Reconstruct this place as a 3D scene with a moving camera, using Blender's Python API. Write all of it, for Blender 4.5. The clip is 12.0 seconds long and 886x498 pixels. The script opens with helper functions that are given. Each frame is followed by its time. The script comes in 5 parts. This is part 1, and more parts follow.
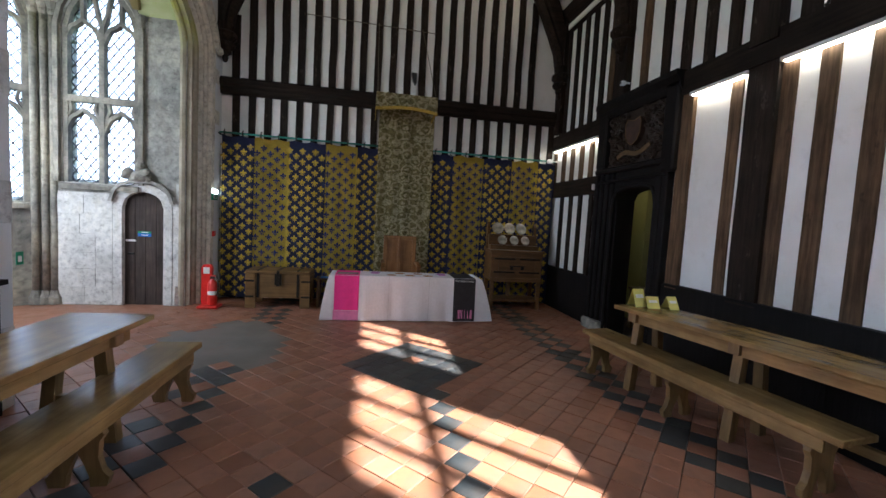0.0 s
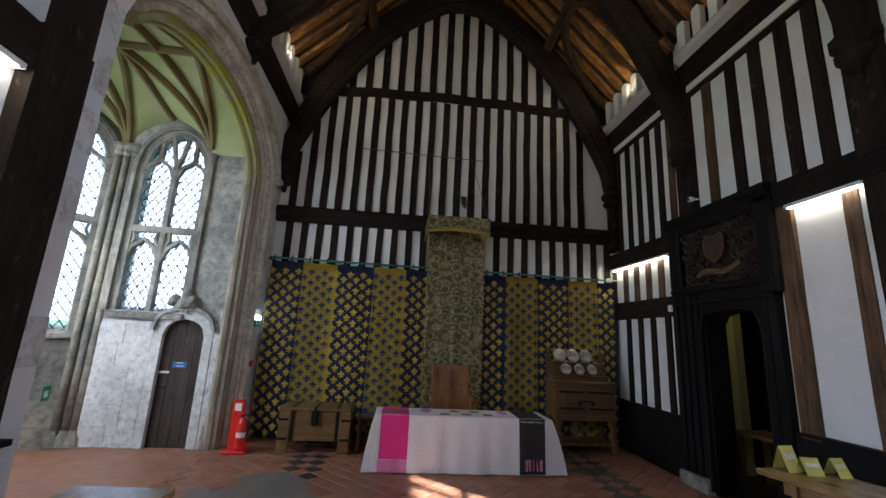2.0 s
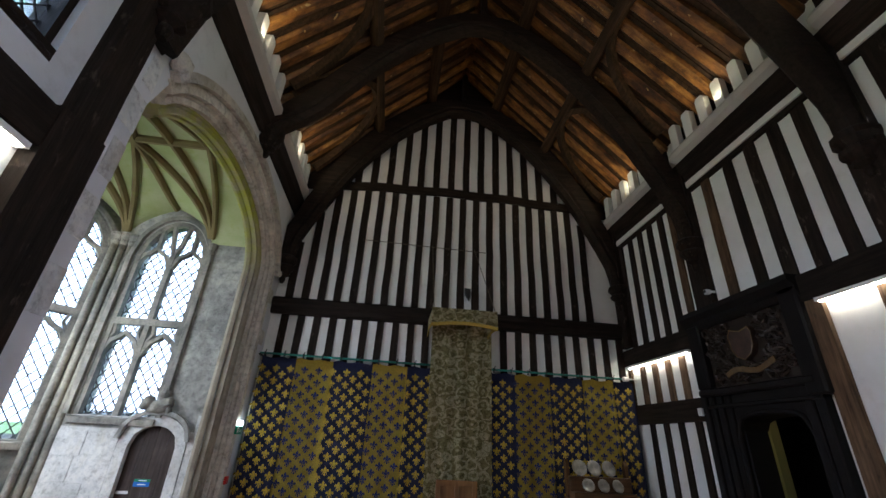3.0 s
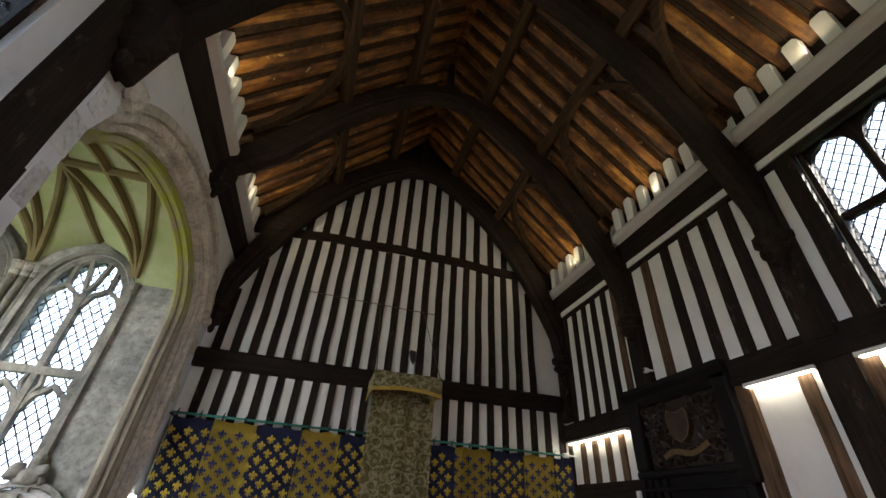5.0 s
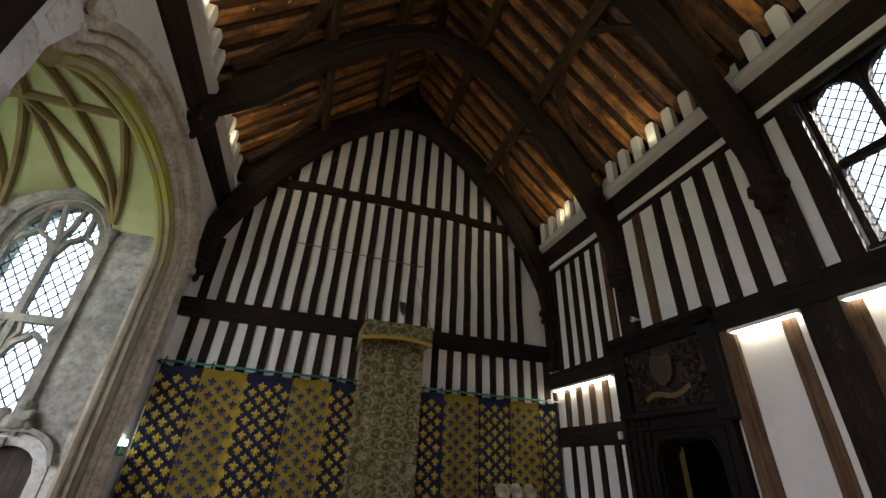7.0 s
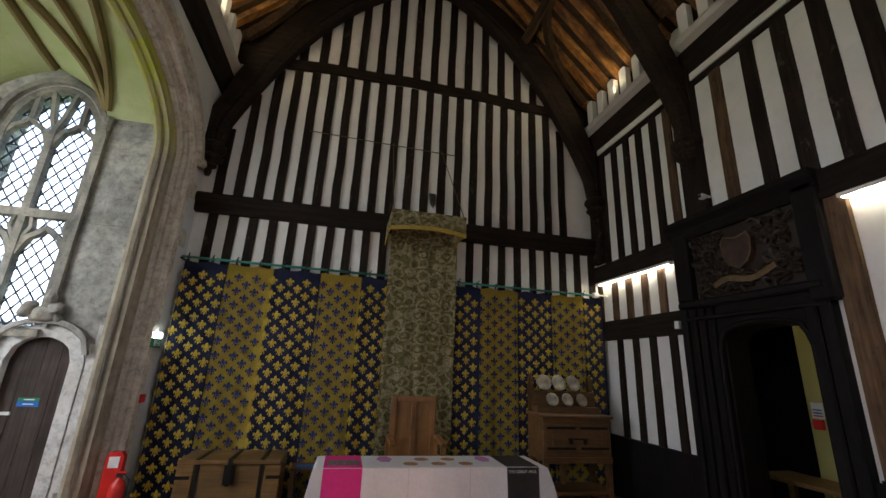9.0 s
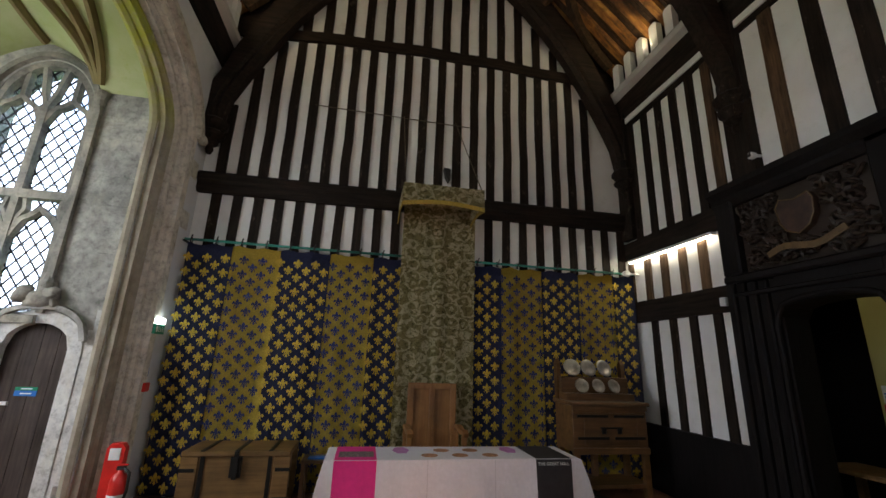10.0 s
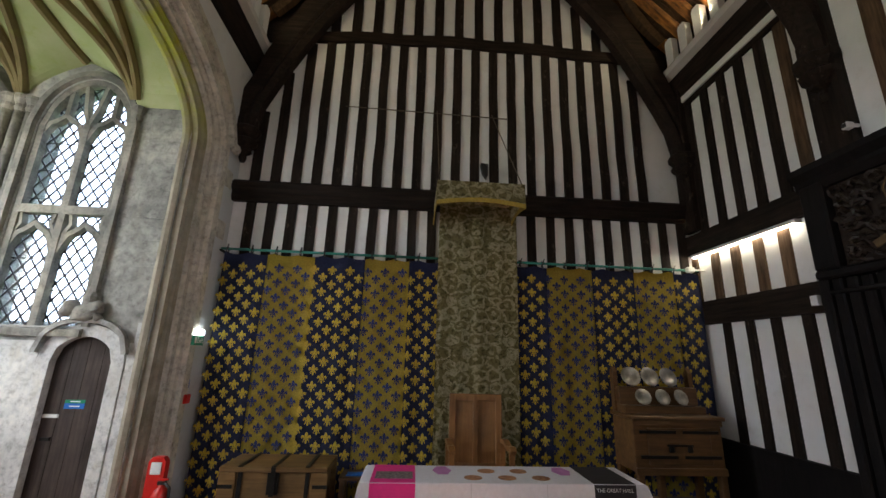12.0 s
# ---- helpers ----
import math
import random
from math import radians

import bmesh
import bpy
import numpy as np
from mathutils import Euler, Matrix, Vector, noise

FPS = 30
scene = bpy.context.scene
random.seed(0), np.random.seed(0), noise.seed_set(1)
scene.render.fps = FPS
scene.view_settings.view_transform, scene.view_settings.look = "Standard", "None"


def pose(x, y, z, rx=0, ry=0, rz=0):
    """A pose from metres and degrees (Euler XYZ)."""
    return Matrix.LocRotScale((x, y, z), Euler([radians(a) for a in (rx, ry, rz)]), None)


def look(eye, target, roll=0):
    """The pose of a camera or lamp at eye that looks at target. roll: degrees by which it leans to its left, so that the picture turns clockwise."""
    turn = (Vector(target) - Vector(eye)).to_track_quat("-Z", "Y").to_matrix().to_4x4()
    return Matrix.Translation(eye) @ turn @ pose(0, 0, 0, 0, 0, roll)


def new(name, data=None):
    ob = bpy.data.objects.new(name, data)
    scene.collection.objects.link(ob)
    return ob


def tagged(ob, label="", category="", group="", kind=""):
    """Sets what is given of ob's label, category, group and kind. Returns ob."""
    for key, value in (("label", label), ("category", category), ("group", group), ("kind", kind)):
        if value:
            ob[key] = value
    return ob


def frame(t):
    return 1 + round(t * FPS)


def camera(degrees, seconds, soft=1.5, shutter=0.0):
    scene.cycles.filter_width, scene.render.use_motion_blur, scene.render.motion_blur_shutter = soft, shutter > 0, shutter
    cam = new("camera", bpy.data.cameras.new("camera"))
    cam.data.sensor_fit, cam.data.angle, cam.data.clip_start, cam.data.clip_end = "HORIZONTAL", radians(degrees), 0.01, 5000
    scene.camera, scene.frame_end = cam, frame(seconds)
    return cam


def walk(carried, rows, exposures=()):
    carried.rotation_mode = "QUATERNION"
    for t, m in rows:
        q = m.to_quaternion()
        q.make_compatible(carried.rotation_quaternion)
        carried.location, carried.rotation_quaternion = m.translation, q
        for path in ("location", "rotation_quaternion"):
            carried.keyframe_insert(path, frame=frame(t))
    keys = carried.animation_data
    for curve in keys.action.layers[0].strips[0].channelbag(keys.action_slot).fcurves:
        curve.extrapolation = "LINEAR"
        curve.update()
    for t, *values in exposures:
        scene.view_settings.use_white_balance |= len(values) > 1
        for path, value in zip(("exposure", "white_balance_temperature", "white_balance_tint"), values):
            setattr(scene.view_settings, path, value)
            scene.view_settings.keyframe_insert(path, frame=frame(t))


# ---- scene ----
cam = camera(94.9, 12.0)
PATH = [
    (0, (0.111, 0.498, 1.545), (0.468, 2.461, 1.403), 3.2),
    (0.5, (0.036, 0.633, 1.566), (0.261, 2.62, 1.567), 2.8),
    (1, (-0.066, 0.806, 1.6), (-0.097, 2.797, 1.784), 2.3),
    (1.5, (-0.14, 0.928, 1.625), (-0.138, 2.896, 1.978), 2.7),
    (2, (-0.219, 1.062, 1.652), (-0.031, 3.008, 2.073), 2.9),
    (2.5, (-0.306, 1.213, 1.682), (-0.091, 3.099, 2.314), 3.0),
    (3, (-0.377, 1.336, 1.707), (-0.192, 3.136, 2.561), 3.0),
    (3.2, (-0.387, 1.375, 1.705), (-0.211, 3.152, 2.606), 3.0),
    (5, (-0.462, 1.398, 1.806), (-0.061, 3.01, 2.907), 3.9),
    (5.5, (-0.483, 1.413, 1.794), (-0.026, 3.008, 2.9), 3.9),
    (6, (-0.49, 1.429, 1.782), (-0.015, 3.017, 2.888), 3.7),
    (6.5, (-0.506, 1.478, 1.758), (-0.03, 3.066, 2.865), 3.7),
    (7, (-0.496, 1.581, 1.711), (0.011, 3.261, 2.654), 3.0),
    (7.5, (-0.427, 1.702, 1.725), (-0.003, 3.468, 2.542), 2.6),
    (9.5, (-0.235, 2.521, 1.534), (0.166, 4.409, 2.055), 2.2),
    (10, (-0.188, 2.723, 1.512), (0.153, 4.623, 2.03), 2.0),
    (10.5, (-0.183, 2.905, 1.538), (0.141, 4.808, 2.053), 2.0),
    (11, (-0.142, 2.985, 1.583), (0.167, 4.891, 2.099), 1.9),
    (11.5, (-0.085, 3.017, 1.608), (0.137, 4.935, 2.123), 1.8),
    (12, (-0.082, 3.017, 1.614), (0.048, 4.945, 2.125), 1.6),
]
EXPO = [(0, 3.95, 5600, 10), (2.5, 3.65, 5500, 10), (5, 3.75, 6100, 10), (7.5, 3.65, 6200, 10), (12, 3.85, 6200, 10)]
walk(cam, [(t, look(eye, target, roll)) for t, eye, target, roll in PATH], EXPO)

# ---- light ----
SUN_EL, SUN_AZ = radians(45.5), radians(132)  # the sun stands over the south-east, +x and -y
world = bpy.data.worlds.new("world")
scene.world = world
world.use_nodes = True
wn = world.node_tree
sky = wn.nodes.new("ShaderNodeTexSky")
sky.sky_type, sky.sun_disc = "NISHITA", False
sky.sun_elevation, sky.sun_rotation = SUN_EL, SUN_AZ
# broken white cloud over the blue
wtc = wn.nodes.new("ShaderNodeTexCoord")
wnoise = wn.nodes.new("ShaderNodeTexNoise")
wnoise.inputs["Scale"].default_value, wnoise.inputs["Detail"].default_value = 2.6, 6.0
wn.links.new(wtc.outputs["Generated"], wnoise.inputs["Vector"])
wramp = wn.nodes.new("ShaderNodeValToRGB")
wramp.color_ramp.elements[0].position, wramp.color_ramp.elements[1].position = 0.32, 0.46
wn.links.new(wnoise.outputs["Fac"], wramp.inputs[0])
wmix = wn.nodes.new("ShaderNodeMix")
wmix.data_type = "RGBA"
wmix.inputs[7].default_value = (6.6, 6.9, 7.4, 1)
wn.links.new(wramp.outputs[0], wmix.inputs[0])
wn.links.new(sky.outputs[0], wmix.inputs[6])
wn.links.new(wmix.outputs[2], wn.nodes["Background"].inputs[0])
wn.nodes["Background"].inputs[1].default_value = 0.15
sun = new("sun", bpy.data.lights.new("sun", "SUN"))
sun.data.energy, sun.data.angle, sun.data.color = 3.9, radians(1.1), (1.0, 0.92, 0.78)
# added fill lamps, at unseen windows behind the camera and round the bay corner
for place, way, size, watts in (((3.50, 0.36, 4.0), (-1, 0.15, -0.2), (1.6, 2.2), 2.0), ((3.50, -1.77, 4.0), (-1, 0.3, -0.2), (1.5, 2.2), 2.0), ((-2.36, 0.36, 3.3), (1, 0.3, -0.45), (1.6, 3.6), 0.8), ((-2.36, -1.77, 3.3), (1, 0.4, -0.45), (1.5, 3.6), 0.8), ((-5.50, 5.78, 2.6), (1, 0.7, -0.6), (0.9, 1.9), 4.6), ((-5.02, 4.72, 2.6), (0.45, 1.0, -0.45), (1.0, 1.9), 4.6)):
    day = new("window_daylight", bpy.data.lights.new("window_daylight", "AREA"))
    day.data.shape, day.data.size, day.data.size_y = "RECTANGLE", *size
    day.data.energy, day.data.color = watts, (1.0, 0.97, 0.90)
    day.matrix_world = look(place, Vector(place) + Vector(way))
SUN_WAY = Vector((-0.743, 0.669, -math.tan(SUN_EL))).normalized()
sun.matrix_world = look((9, -9, 12), Vector((9, -9, 12)) + SUN_WAY)


# ---- materials ----
def mat(name, build):
    m = bpy.data.materials.new(name)
    m.use_nodes = True
    nt = m.node_tree
    build(nt, nt.nodes["Principled BSDF"])
    return m


def node(nt, kind, **values):
    n = nt.nodes.new(kind)
    for k, v in values.items():
        n.inputs[k.replace("_", " ")].default_value = v
    return n


def coords(nt, scale=(1, 1, 1)):
    tc = nt.nodes.new("ShaderNodeTexCoord")
    mp = nt.nodes.new("ShaderNodeMapping")
    mp.inputs["Scale"].default_value = scale
    nt.links.new(tc.outputs["Object"], mp.inputs[0])
    return mp.outputs[0]


def noise_tex(nt, vec, scale, detail=5.0, rough=0.6):
    n = node(nt, "ShaderNodeTexNoise", Scale=scale, Detail=detail, Roughness=rough)
    nt.links.new(vec, n.inputs["Vector"])
    return n.outputs["Fac"]


def ramp(nt, fac, stops):
    r = nt.nodes.new("ShaderNodeValToRGB")
    els = r.color_ramp.elements
    while len(els) < len(stops):
        els.new(0.5)
    for e, (p, c) in zip(els, stops):
        e.position, e.color = p, (*c, 1)
    nt.links.new(fac, r.inputs[0])
    return r.outputs[0]


def mix(nt, fac, a, b, mode="MIX"):
    n = nt.nodes.new("ShaderNodeMix")
    n.data_type, n.blend_type = "RGBA", mode
    for sock, v in ((n.inputs[0], fac), (n.inputs[6], a), (n.inputs[7], b)):
        if isinstance(v, (int, float)):
            sock.default_value = v
        elif isinstance(v, tuple):
            sock.default_value = (*v, 1)
        else:
            nt.links.new(v, sock)
    return n.outputs[2]


def bump(nt, bsdf, height, strength=0.3, distance=0.01):
    b = node(nt, "ShaderNodeBump", Strength=strength, Distance=distance)
    nt.links.new(height, b.inputs["Height"])
    nt.links.new(b.outputs[0], bsdf.inputs["Normal"])


def random_tone(nt, col, amount):
    oi = nt.nodes.new("ShaderNodeObjectInfo")
    mr = node(nt, "ShaderNodeMapRange", To_Min=1 - amount, To_Max=1 + amount)
    nt.links.new(oi.outputs["Random"], mr.inputs[0])
    vm = nt.nodes.new("ShaderNodeVectorMath")
    vm.operation = "SCALE"
    nt.links.new(col, vm.inputs[0])
    nt.links.new(mr.outputs[0], vm.inputs["Scale"])
    return vm.outputs[0]


def wood(name, dark, light, axis, rough=0.6, tone=0.25, grain=28, relief=0.35, worn=None):
    """Timber with its grain along an axis, 0 to 2."""
    def build(nt, b):
        sc = [1.0, 1.0, 1.0]
        sc[axis] = 0.07
        v = coords(nt, sc)
        fine = noise_tex(nt, v, grain, 8, 0.65)
        big = noise_tex(nt, coords(nt), 2.3, 4, 0.6)
        col = ramp(nt, fine, [(0.3, dark), (0.72, light)])
        shade = ramp(nt, big, [(0.3, (0.55, 0.55, 0.55)), (0.7, (1.15, 1.12, 1.08))])
        col = mix(nt, 1.0, col, shade, "MULTIPLY")
        if worn:
            spots = ramp(nt, noise_tex(nt, coords(nt, (1, 1, 0.5)), 9, 6, 0.7), [(0.60, (0, 0, 0)), (0.72, (0.9, 0.9, 0.9))])
            col = mix(nt, spots, col, worn)
        col = random_tone(nt, col, tone)
        nt.links.new(col, b.inputs["Base Color"])
        b.inputs["Roughness"].default_value = rough
        b.inputs["Specular IOR Level"].default_value = 0.22 if rough > 0.5 else 0.5
        bump(nt, b, fine, relief, 0.010)
    return mat(name, build)


def plaster(name, a, b_, dirt, rough=0.85, amount=0.5):
    def build(nt, b):
        v = coords(nt)
        big = noise_tex(nt, v, 1.7, 6, 0.62)
        fine = noise_tex(nt, v, 40, 4, 0.6)
        col = ramp(nt, big, [(0.3, a), (0.7, b_)])
        spots = ramp(nt, noise_tex(nt, v, 5.0, 8, 0.72), [(0.55, (0, 0, 0)), (0.75, (amount, amount, amount))])
        col = mix(nt, spots, col, dirt)
        nt.links.new(col, b.inputs["Base Color"])
        b.inputs["Roughness"].default_value = rough
        bump(nt, b, fine, 0.25, 0.004)
    return mat(name, build)


def plain(name, col, rough=0.5, metal=0.0, vary=0.12, scale=12.0):
    def build(nt, b):
        n = noise_tex(nt, coords(nt), scale, 5, 0.6)
        lo, hi = tuple(c * (1 - vary) for c in col), tuple(min(1, c * (1 + vary)) for c in col)
        nt.links.new(ramp(nt, n, [(0.3, lo), (0.7, hi)]), b.inputs["Base Color"])
        b.inputs["Roughness"].default_value, b.inputs["Metallic"].default_value = rough, metal
    return mat(name, build)


def glow(name, col, strength):
    def build(nt, b):
        b.inputs["Base Color"].default_value = (*col, 1)
        b.inputs["Emission Color"].default_value = (*col, 1)
        b.inputs["Emission Strength"].default_value = strength
    return mat(name, build)


OAK_DARK = (0.006, 0.004, 0.003), (0.034, 0.022, 0.016)
oak_v = wood("dark oak upright", *OAK_DARK, 2, 0.75, relief=0.8, worn=(0.11, 0.085, 0.06))
oak_x = wood("dark oak across", *OAK_DARK, 0, 0.75, relief=0.8)
oak_y = wood("dark oak along", *OAK_DARK, 1, 0.75, relief=0.8)
roof_oak = wood("roof oak", (0.016, 0.009, 0.005), (0.095, 0.055, 0.028), 1, 0.7, 0.3, 20, 0.6)
gap_oak = wood("dark rafter gap oak", (0.010, 0.006, 0.004), (0.065, 0.036, 0.018), 0, 0.7, 0.3, 18, 0.6)
carved_oak = wood("carved oak", (0.012, 0.008, 0.006), (0.05, 0.032, 0.022), 1, 0.42, 0.2, 24, 0.3)
brown_v = wood("brown oak upright", (0.05, 0.028, 0.014), (0.19, 0.12, 0.07), 2, 0.7, worn=(0.025, 0.018, 0.012))
# stained oak of doorway and dado; also colours the passage dark
black_v = wood("black stained oak and passage dark", (0.003, 0.0026, 0.003), (0.010, 0.008, 0.0085), 2, 0.7)
def build_board(nt, b):
    """Oiled orange boards: island tone, long grain, knots and dark stains."""
    v = coords(nt, (0.12, 1, 0.12))
    grain = noise_tex(nt, v, 16, 8, 0.7)
    col = ramp(nt, grain, [(0.30, (0.05, 0.018, 0.005)), (0.48, (0.26, 0.105, 0.022)), (0.72, (0.52, 0.26, 0.06))])
    stain = ramp(nt, noise_tex(nt, coords(nt, (0.6, 1, 0.6)), 3.4, 6, 0.7), [(0.38, (0.22, 0.18, 0.15)), (0.62, (1.1, 1.1, 1.1))])
    col = mix(nt, 1.0, col, stain, "MULTIPLY")
    geo = nt.nodes.new("ShaderNodeNewGeometry")
    tone = ramp(nt, geo.outputs["Random Per Island"], [(0.0, (0.45, 0.42, 0.40)), (0.5, (0.95, 0.95, 0.95)), (1.0, (1.35, 1.45, 1.3))])
    col = mix(nt, 1.0, col, tone, "MULTIPLY")
    knots = ramp(nt, noise_tex(nt, coords(nt, (0.7, 1, 0.7)), 13, 2, 0.4), [(0.71, (0, 0, 0)), (0.75, (0.8, 0.8, 0.8))])
    nt.links.new(mix(nt, knots, col, (0.60, 0.42, 0.18)), b.inputs["Base Color"])
    b.inputs["Roughness"].default_value = 0.5
    bump(nt, b, grain, 0.6, 0.012)


roof_board = mat("orange roof board", build_board)
pine_y = wood("pale oak along", (0.20, 0.125, 0.045), (0.38, 0.26, 0.11), 1, 0.26, 0.1, 20, 0.15)
pine_v = wood("pale oak upright", (0.15, 0.085, 0.028), (0.30, 0.19, 0.075), 2, 0.45, 0.1, 20, 0.15)
chest_wood = wood("chest oak", (0.13, 0.07, 0.022), (0.29, 0.17, 0.06), 0, 0.5, 0.1, 20, 0.2)
chair_wood = wood("chair oak", (0.22, 0.095, 0.03), (0.40, 0.20, 0.07), 2, 0.45, 0.1, 20, 0.15)
cup_wood = wood("cupboard oak", (0.085, 0.040, 0.014), (0.20, 0.105, 0.038), 0, 0.45, 0.1, 20, 0.15)
door_wood = wood("door boards", (0.030, 0.022, 0.020), (0.085, 0.065, 0.058), 2, 0.7, 0.15, 22, 0.3)
white_plaster = plaster("white limewash", (0.76, 0.75, 0.72), (0.87, 0.86, 0.84), (0.55, 0.51, 0.44), amount=0.35)
cornice_plaster = plaster("cornice plaster", (0.55, 0.52, 0.49), (0.66, 0.63, 0.60), (0.42, 0.38, 0.34), amount=0.4)
grey_plaster = plaster("grey limewash", (0.60, 0.60, 0.61), (0.72, 0.72, 0.73), (0.42, 0.41, 0.40))


def masonry(name, dark, mid, light, patch):
    """Weathered stone: broad patches, pits, pale scars and a rough face."""
    def build(nt, b):
        v = coords(nt)
        big = noise_tex(nt, v, 1.6, 8, 0.7)
        small = noise_tex(nt, v, 13, 8, 0.75)
        col = ramp(nt, big, [(0.36, dark), (0.50, mid), (0.62, light)])
        fleck = ramp(nt, small, [(0.33, (0.55, 0.54, 0.52)), (0.5, (1, 1, 1)), (0.7, (1.2, 1.18, 1.12))])
        col = mix(nt, 1.0, col, fleck, "MULTIPLY")
        run = ramp(nt, noise_tex(nt, coords(nt, (1, 1, 0.3)), 4.2, 7, 0.7), [(0.54, (0, 0, 0)), (0.70, (0.7, 0.7, 0.7))])
        col = random_tone(nt, mix(nt, run, col, patch), 0.10)
        nt.links.new(col, b.inputs["Base Color"])
        b.inputs["Roughness"].default_value = 0.92
        bump(nt, b, small, 0.7, 0.012)
    return mat(name, build)


stone = masonry("limestone", (0.13, 0.13, 0.12), (0.25, 0.24, 0.21), (0.40, 0.37, 0.30), (0.17, 0.16, 0.14))
stone_light = masonry("limewashed stone", (0.43, 0.43, 0.42), (0.58, 0.58, 0.57), (0.68, 0.67, 0.64), (0.47, 0.44, 0.36))
stone_mid = masonry("grey weathered ashlar", (0.19, 0.19, 0.18), (0.36, 0.355, 0.33), (0.54, 0.52, 0.46), (0.26, 0.245, 0.20))
stone_pink = masonry("buff arch stone", (0.40, 0.365, 0.31), (0.57, 0.53, 0.46), (0.70, 0.66, 0.58), (0.44, 0.40, 0.30))
def build_algae(nt, b):
    """Arch stone with yellow-green algae creeping over its upper courses."""
    v = coords(nt)
    col = ramp(nt, noise_tex(nt, v, 1.8, 8, 0.7), [(0.35, (0.24, 0.21, 0.16)), (0.62, (0.46, 0.41, 0.32))])
    sep = nt.nodes.new("ShaderNodeSeparateXYZ")
    nt.links.new(v, sep.inputs[0])
    high = node(nt, "ShaderNodeMapRange", From_Min=3.7, From_Max=4.5)
    nt.links.new(sep.outputs[2], high.inputs[0])
    patch = ramp(nt, noise_tex(nt, v, 3.0, 7, 0.7), [(0.36, (0.15, 0.15, 0.15)), (0.58, (1, 1, 1))])
    grown = mix(nt, 1.0, high.outputs[0], patch, "MULTIPLY")
    nt.links.new(mix(nt, grown, col, (0.36, 0.38, 0.045)), b.inputs["Base Color"])
    b.inputs["Roughness"].default_value = 0.92
    bump(nt, b, noise_tex(nt, v, 14, 7, 0.7), 0.6, 0.01)


stone_algae = mat("algae stained arch stone", build_algae)
vault_plaster = plaster("algae green vault plaster", (0.34, 0.40, 0.15), (0.47, 0.50, 0.28), (0.30, 0.36, 0.04), 0.9, 0.9)
rib_stone = plaster("ochre vault rib", (0.15, 0.115, 0.045), (0.25, 0.20, 0.085), (0.22, 0.24, 0.04), 0.9, 0.8)
yellow_wall = plaster("yellow passage wall", (0.46, 0.42, 0.14), (0.52, 0.48, 0.18), (0.40, 0.36, 0.14))
lead = plain("lead", (0.03, 0.03, 0.033), 0.7, 0.2)
iron = plain("black iron", (0.02, 0.02, 0.02), 0.5, 0.7)
pewter = plain("pewter", (0.36, 0.34, 0.30), 0.38, 1.0, 0.3)
brass = plain("brass", (0.45, 0.33, 0.12), 0.35, 1.0)
red_paint = plain("red plastic", (0.62, 0.02, 0.015), 0.35)
white_plastic = plain("white plastic", (0.75, 0.75, 0.74), 0.4)
black_plastic = plain("black plastic", (0.02, 0.02, 0.02), 0.4)
green_sign = plain("green sign", (0.0, 0.22, 0.11), 0.4)
blue_sign = plain("blue sign", (0.01, 0.13, 0.50), 0.4)
teal_pole = plain("teal painted pole", (0.03, 0.22, 0.17), 0.5)
cord_mat = plain("cord", (0.10, 0.08, 0.05), 0.9)
navy_cloth = plain("navy cloth", (0.028, 0.036, 0.100), 0.9, 0, 0.25, 60)
gold_cloth = plain("gold cloth", (0.50, 0.36, 0.045), 0.9, 0, 0.22, 60)
white_cloth = plain("white tablecloth", (0.78, 0.76, 0.80), 0.8, 0, 0.05, 30)
pink_cloth = plain("pink cloth print", (0.80, 0.03, 0.26), 0.75, 0, 0.06, 20)
black_cloth = plain("black cloth print", (0.025, 0.022, 0.026), 0.7, 0, 0.2, 20)
lilac_print = plain("lilac print", (0.55, 0.22, 0.52), 0.75)
food_print = plain("food print", (0.42, 0.20, 0.10), 0.75, 0, 0.5, 30)
grey_print = plain("grey picture print", (0.20, 0.17, 0.15), 0.75, 0, 0.7, 50)
card_mat = plain("yellow card", (0.66, 0.60, 0.16), 0.7)
fringe_mat = plain("yellow fringe", (0.42, 0.30, 0.05), 0.9, 0, 0.3, 80)
strip_glow = glow("warm strip light", (1.0, 0.86, 0.62), 2.0)
exit_glow = glow("exit sign light", (0.9, 1.0, 0.95), 0.9)
grass_mat = plain("grass", (0.07, 0.13, 0.03), 0.9, 0, 0.4, 3)
hedge_mat = plain("far foliage", (0.04, 0.075, 0.02), 0.9, 0, 0.5, 2)


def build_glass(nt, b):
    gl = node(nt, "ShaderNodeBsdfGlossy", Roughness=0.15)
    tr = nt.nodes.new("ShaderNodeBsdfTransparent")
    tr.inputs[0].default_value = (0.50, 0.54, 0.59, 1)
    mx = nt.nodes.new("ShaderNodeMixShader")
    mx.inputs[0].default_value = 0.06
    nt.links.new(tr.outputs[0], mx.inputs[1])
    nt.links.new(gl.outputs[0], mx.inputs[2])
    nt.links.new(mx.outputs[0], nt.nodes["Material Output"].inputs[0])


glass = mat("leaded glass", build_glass)


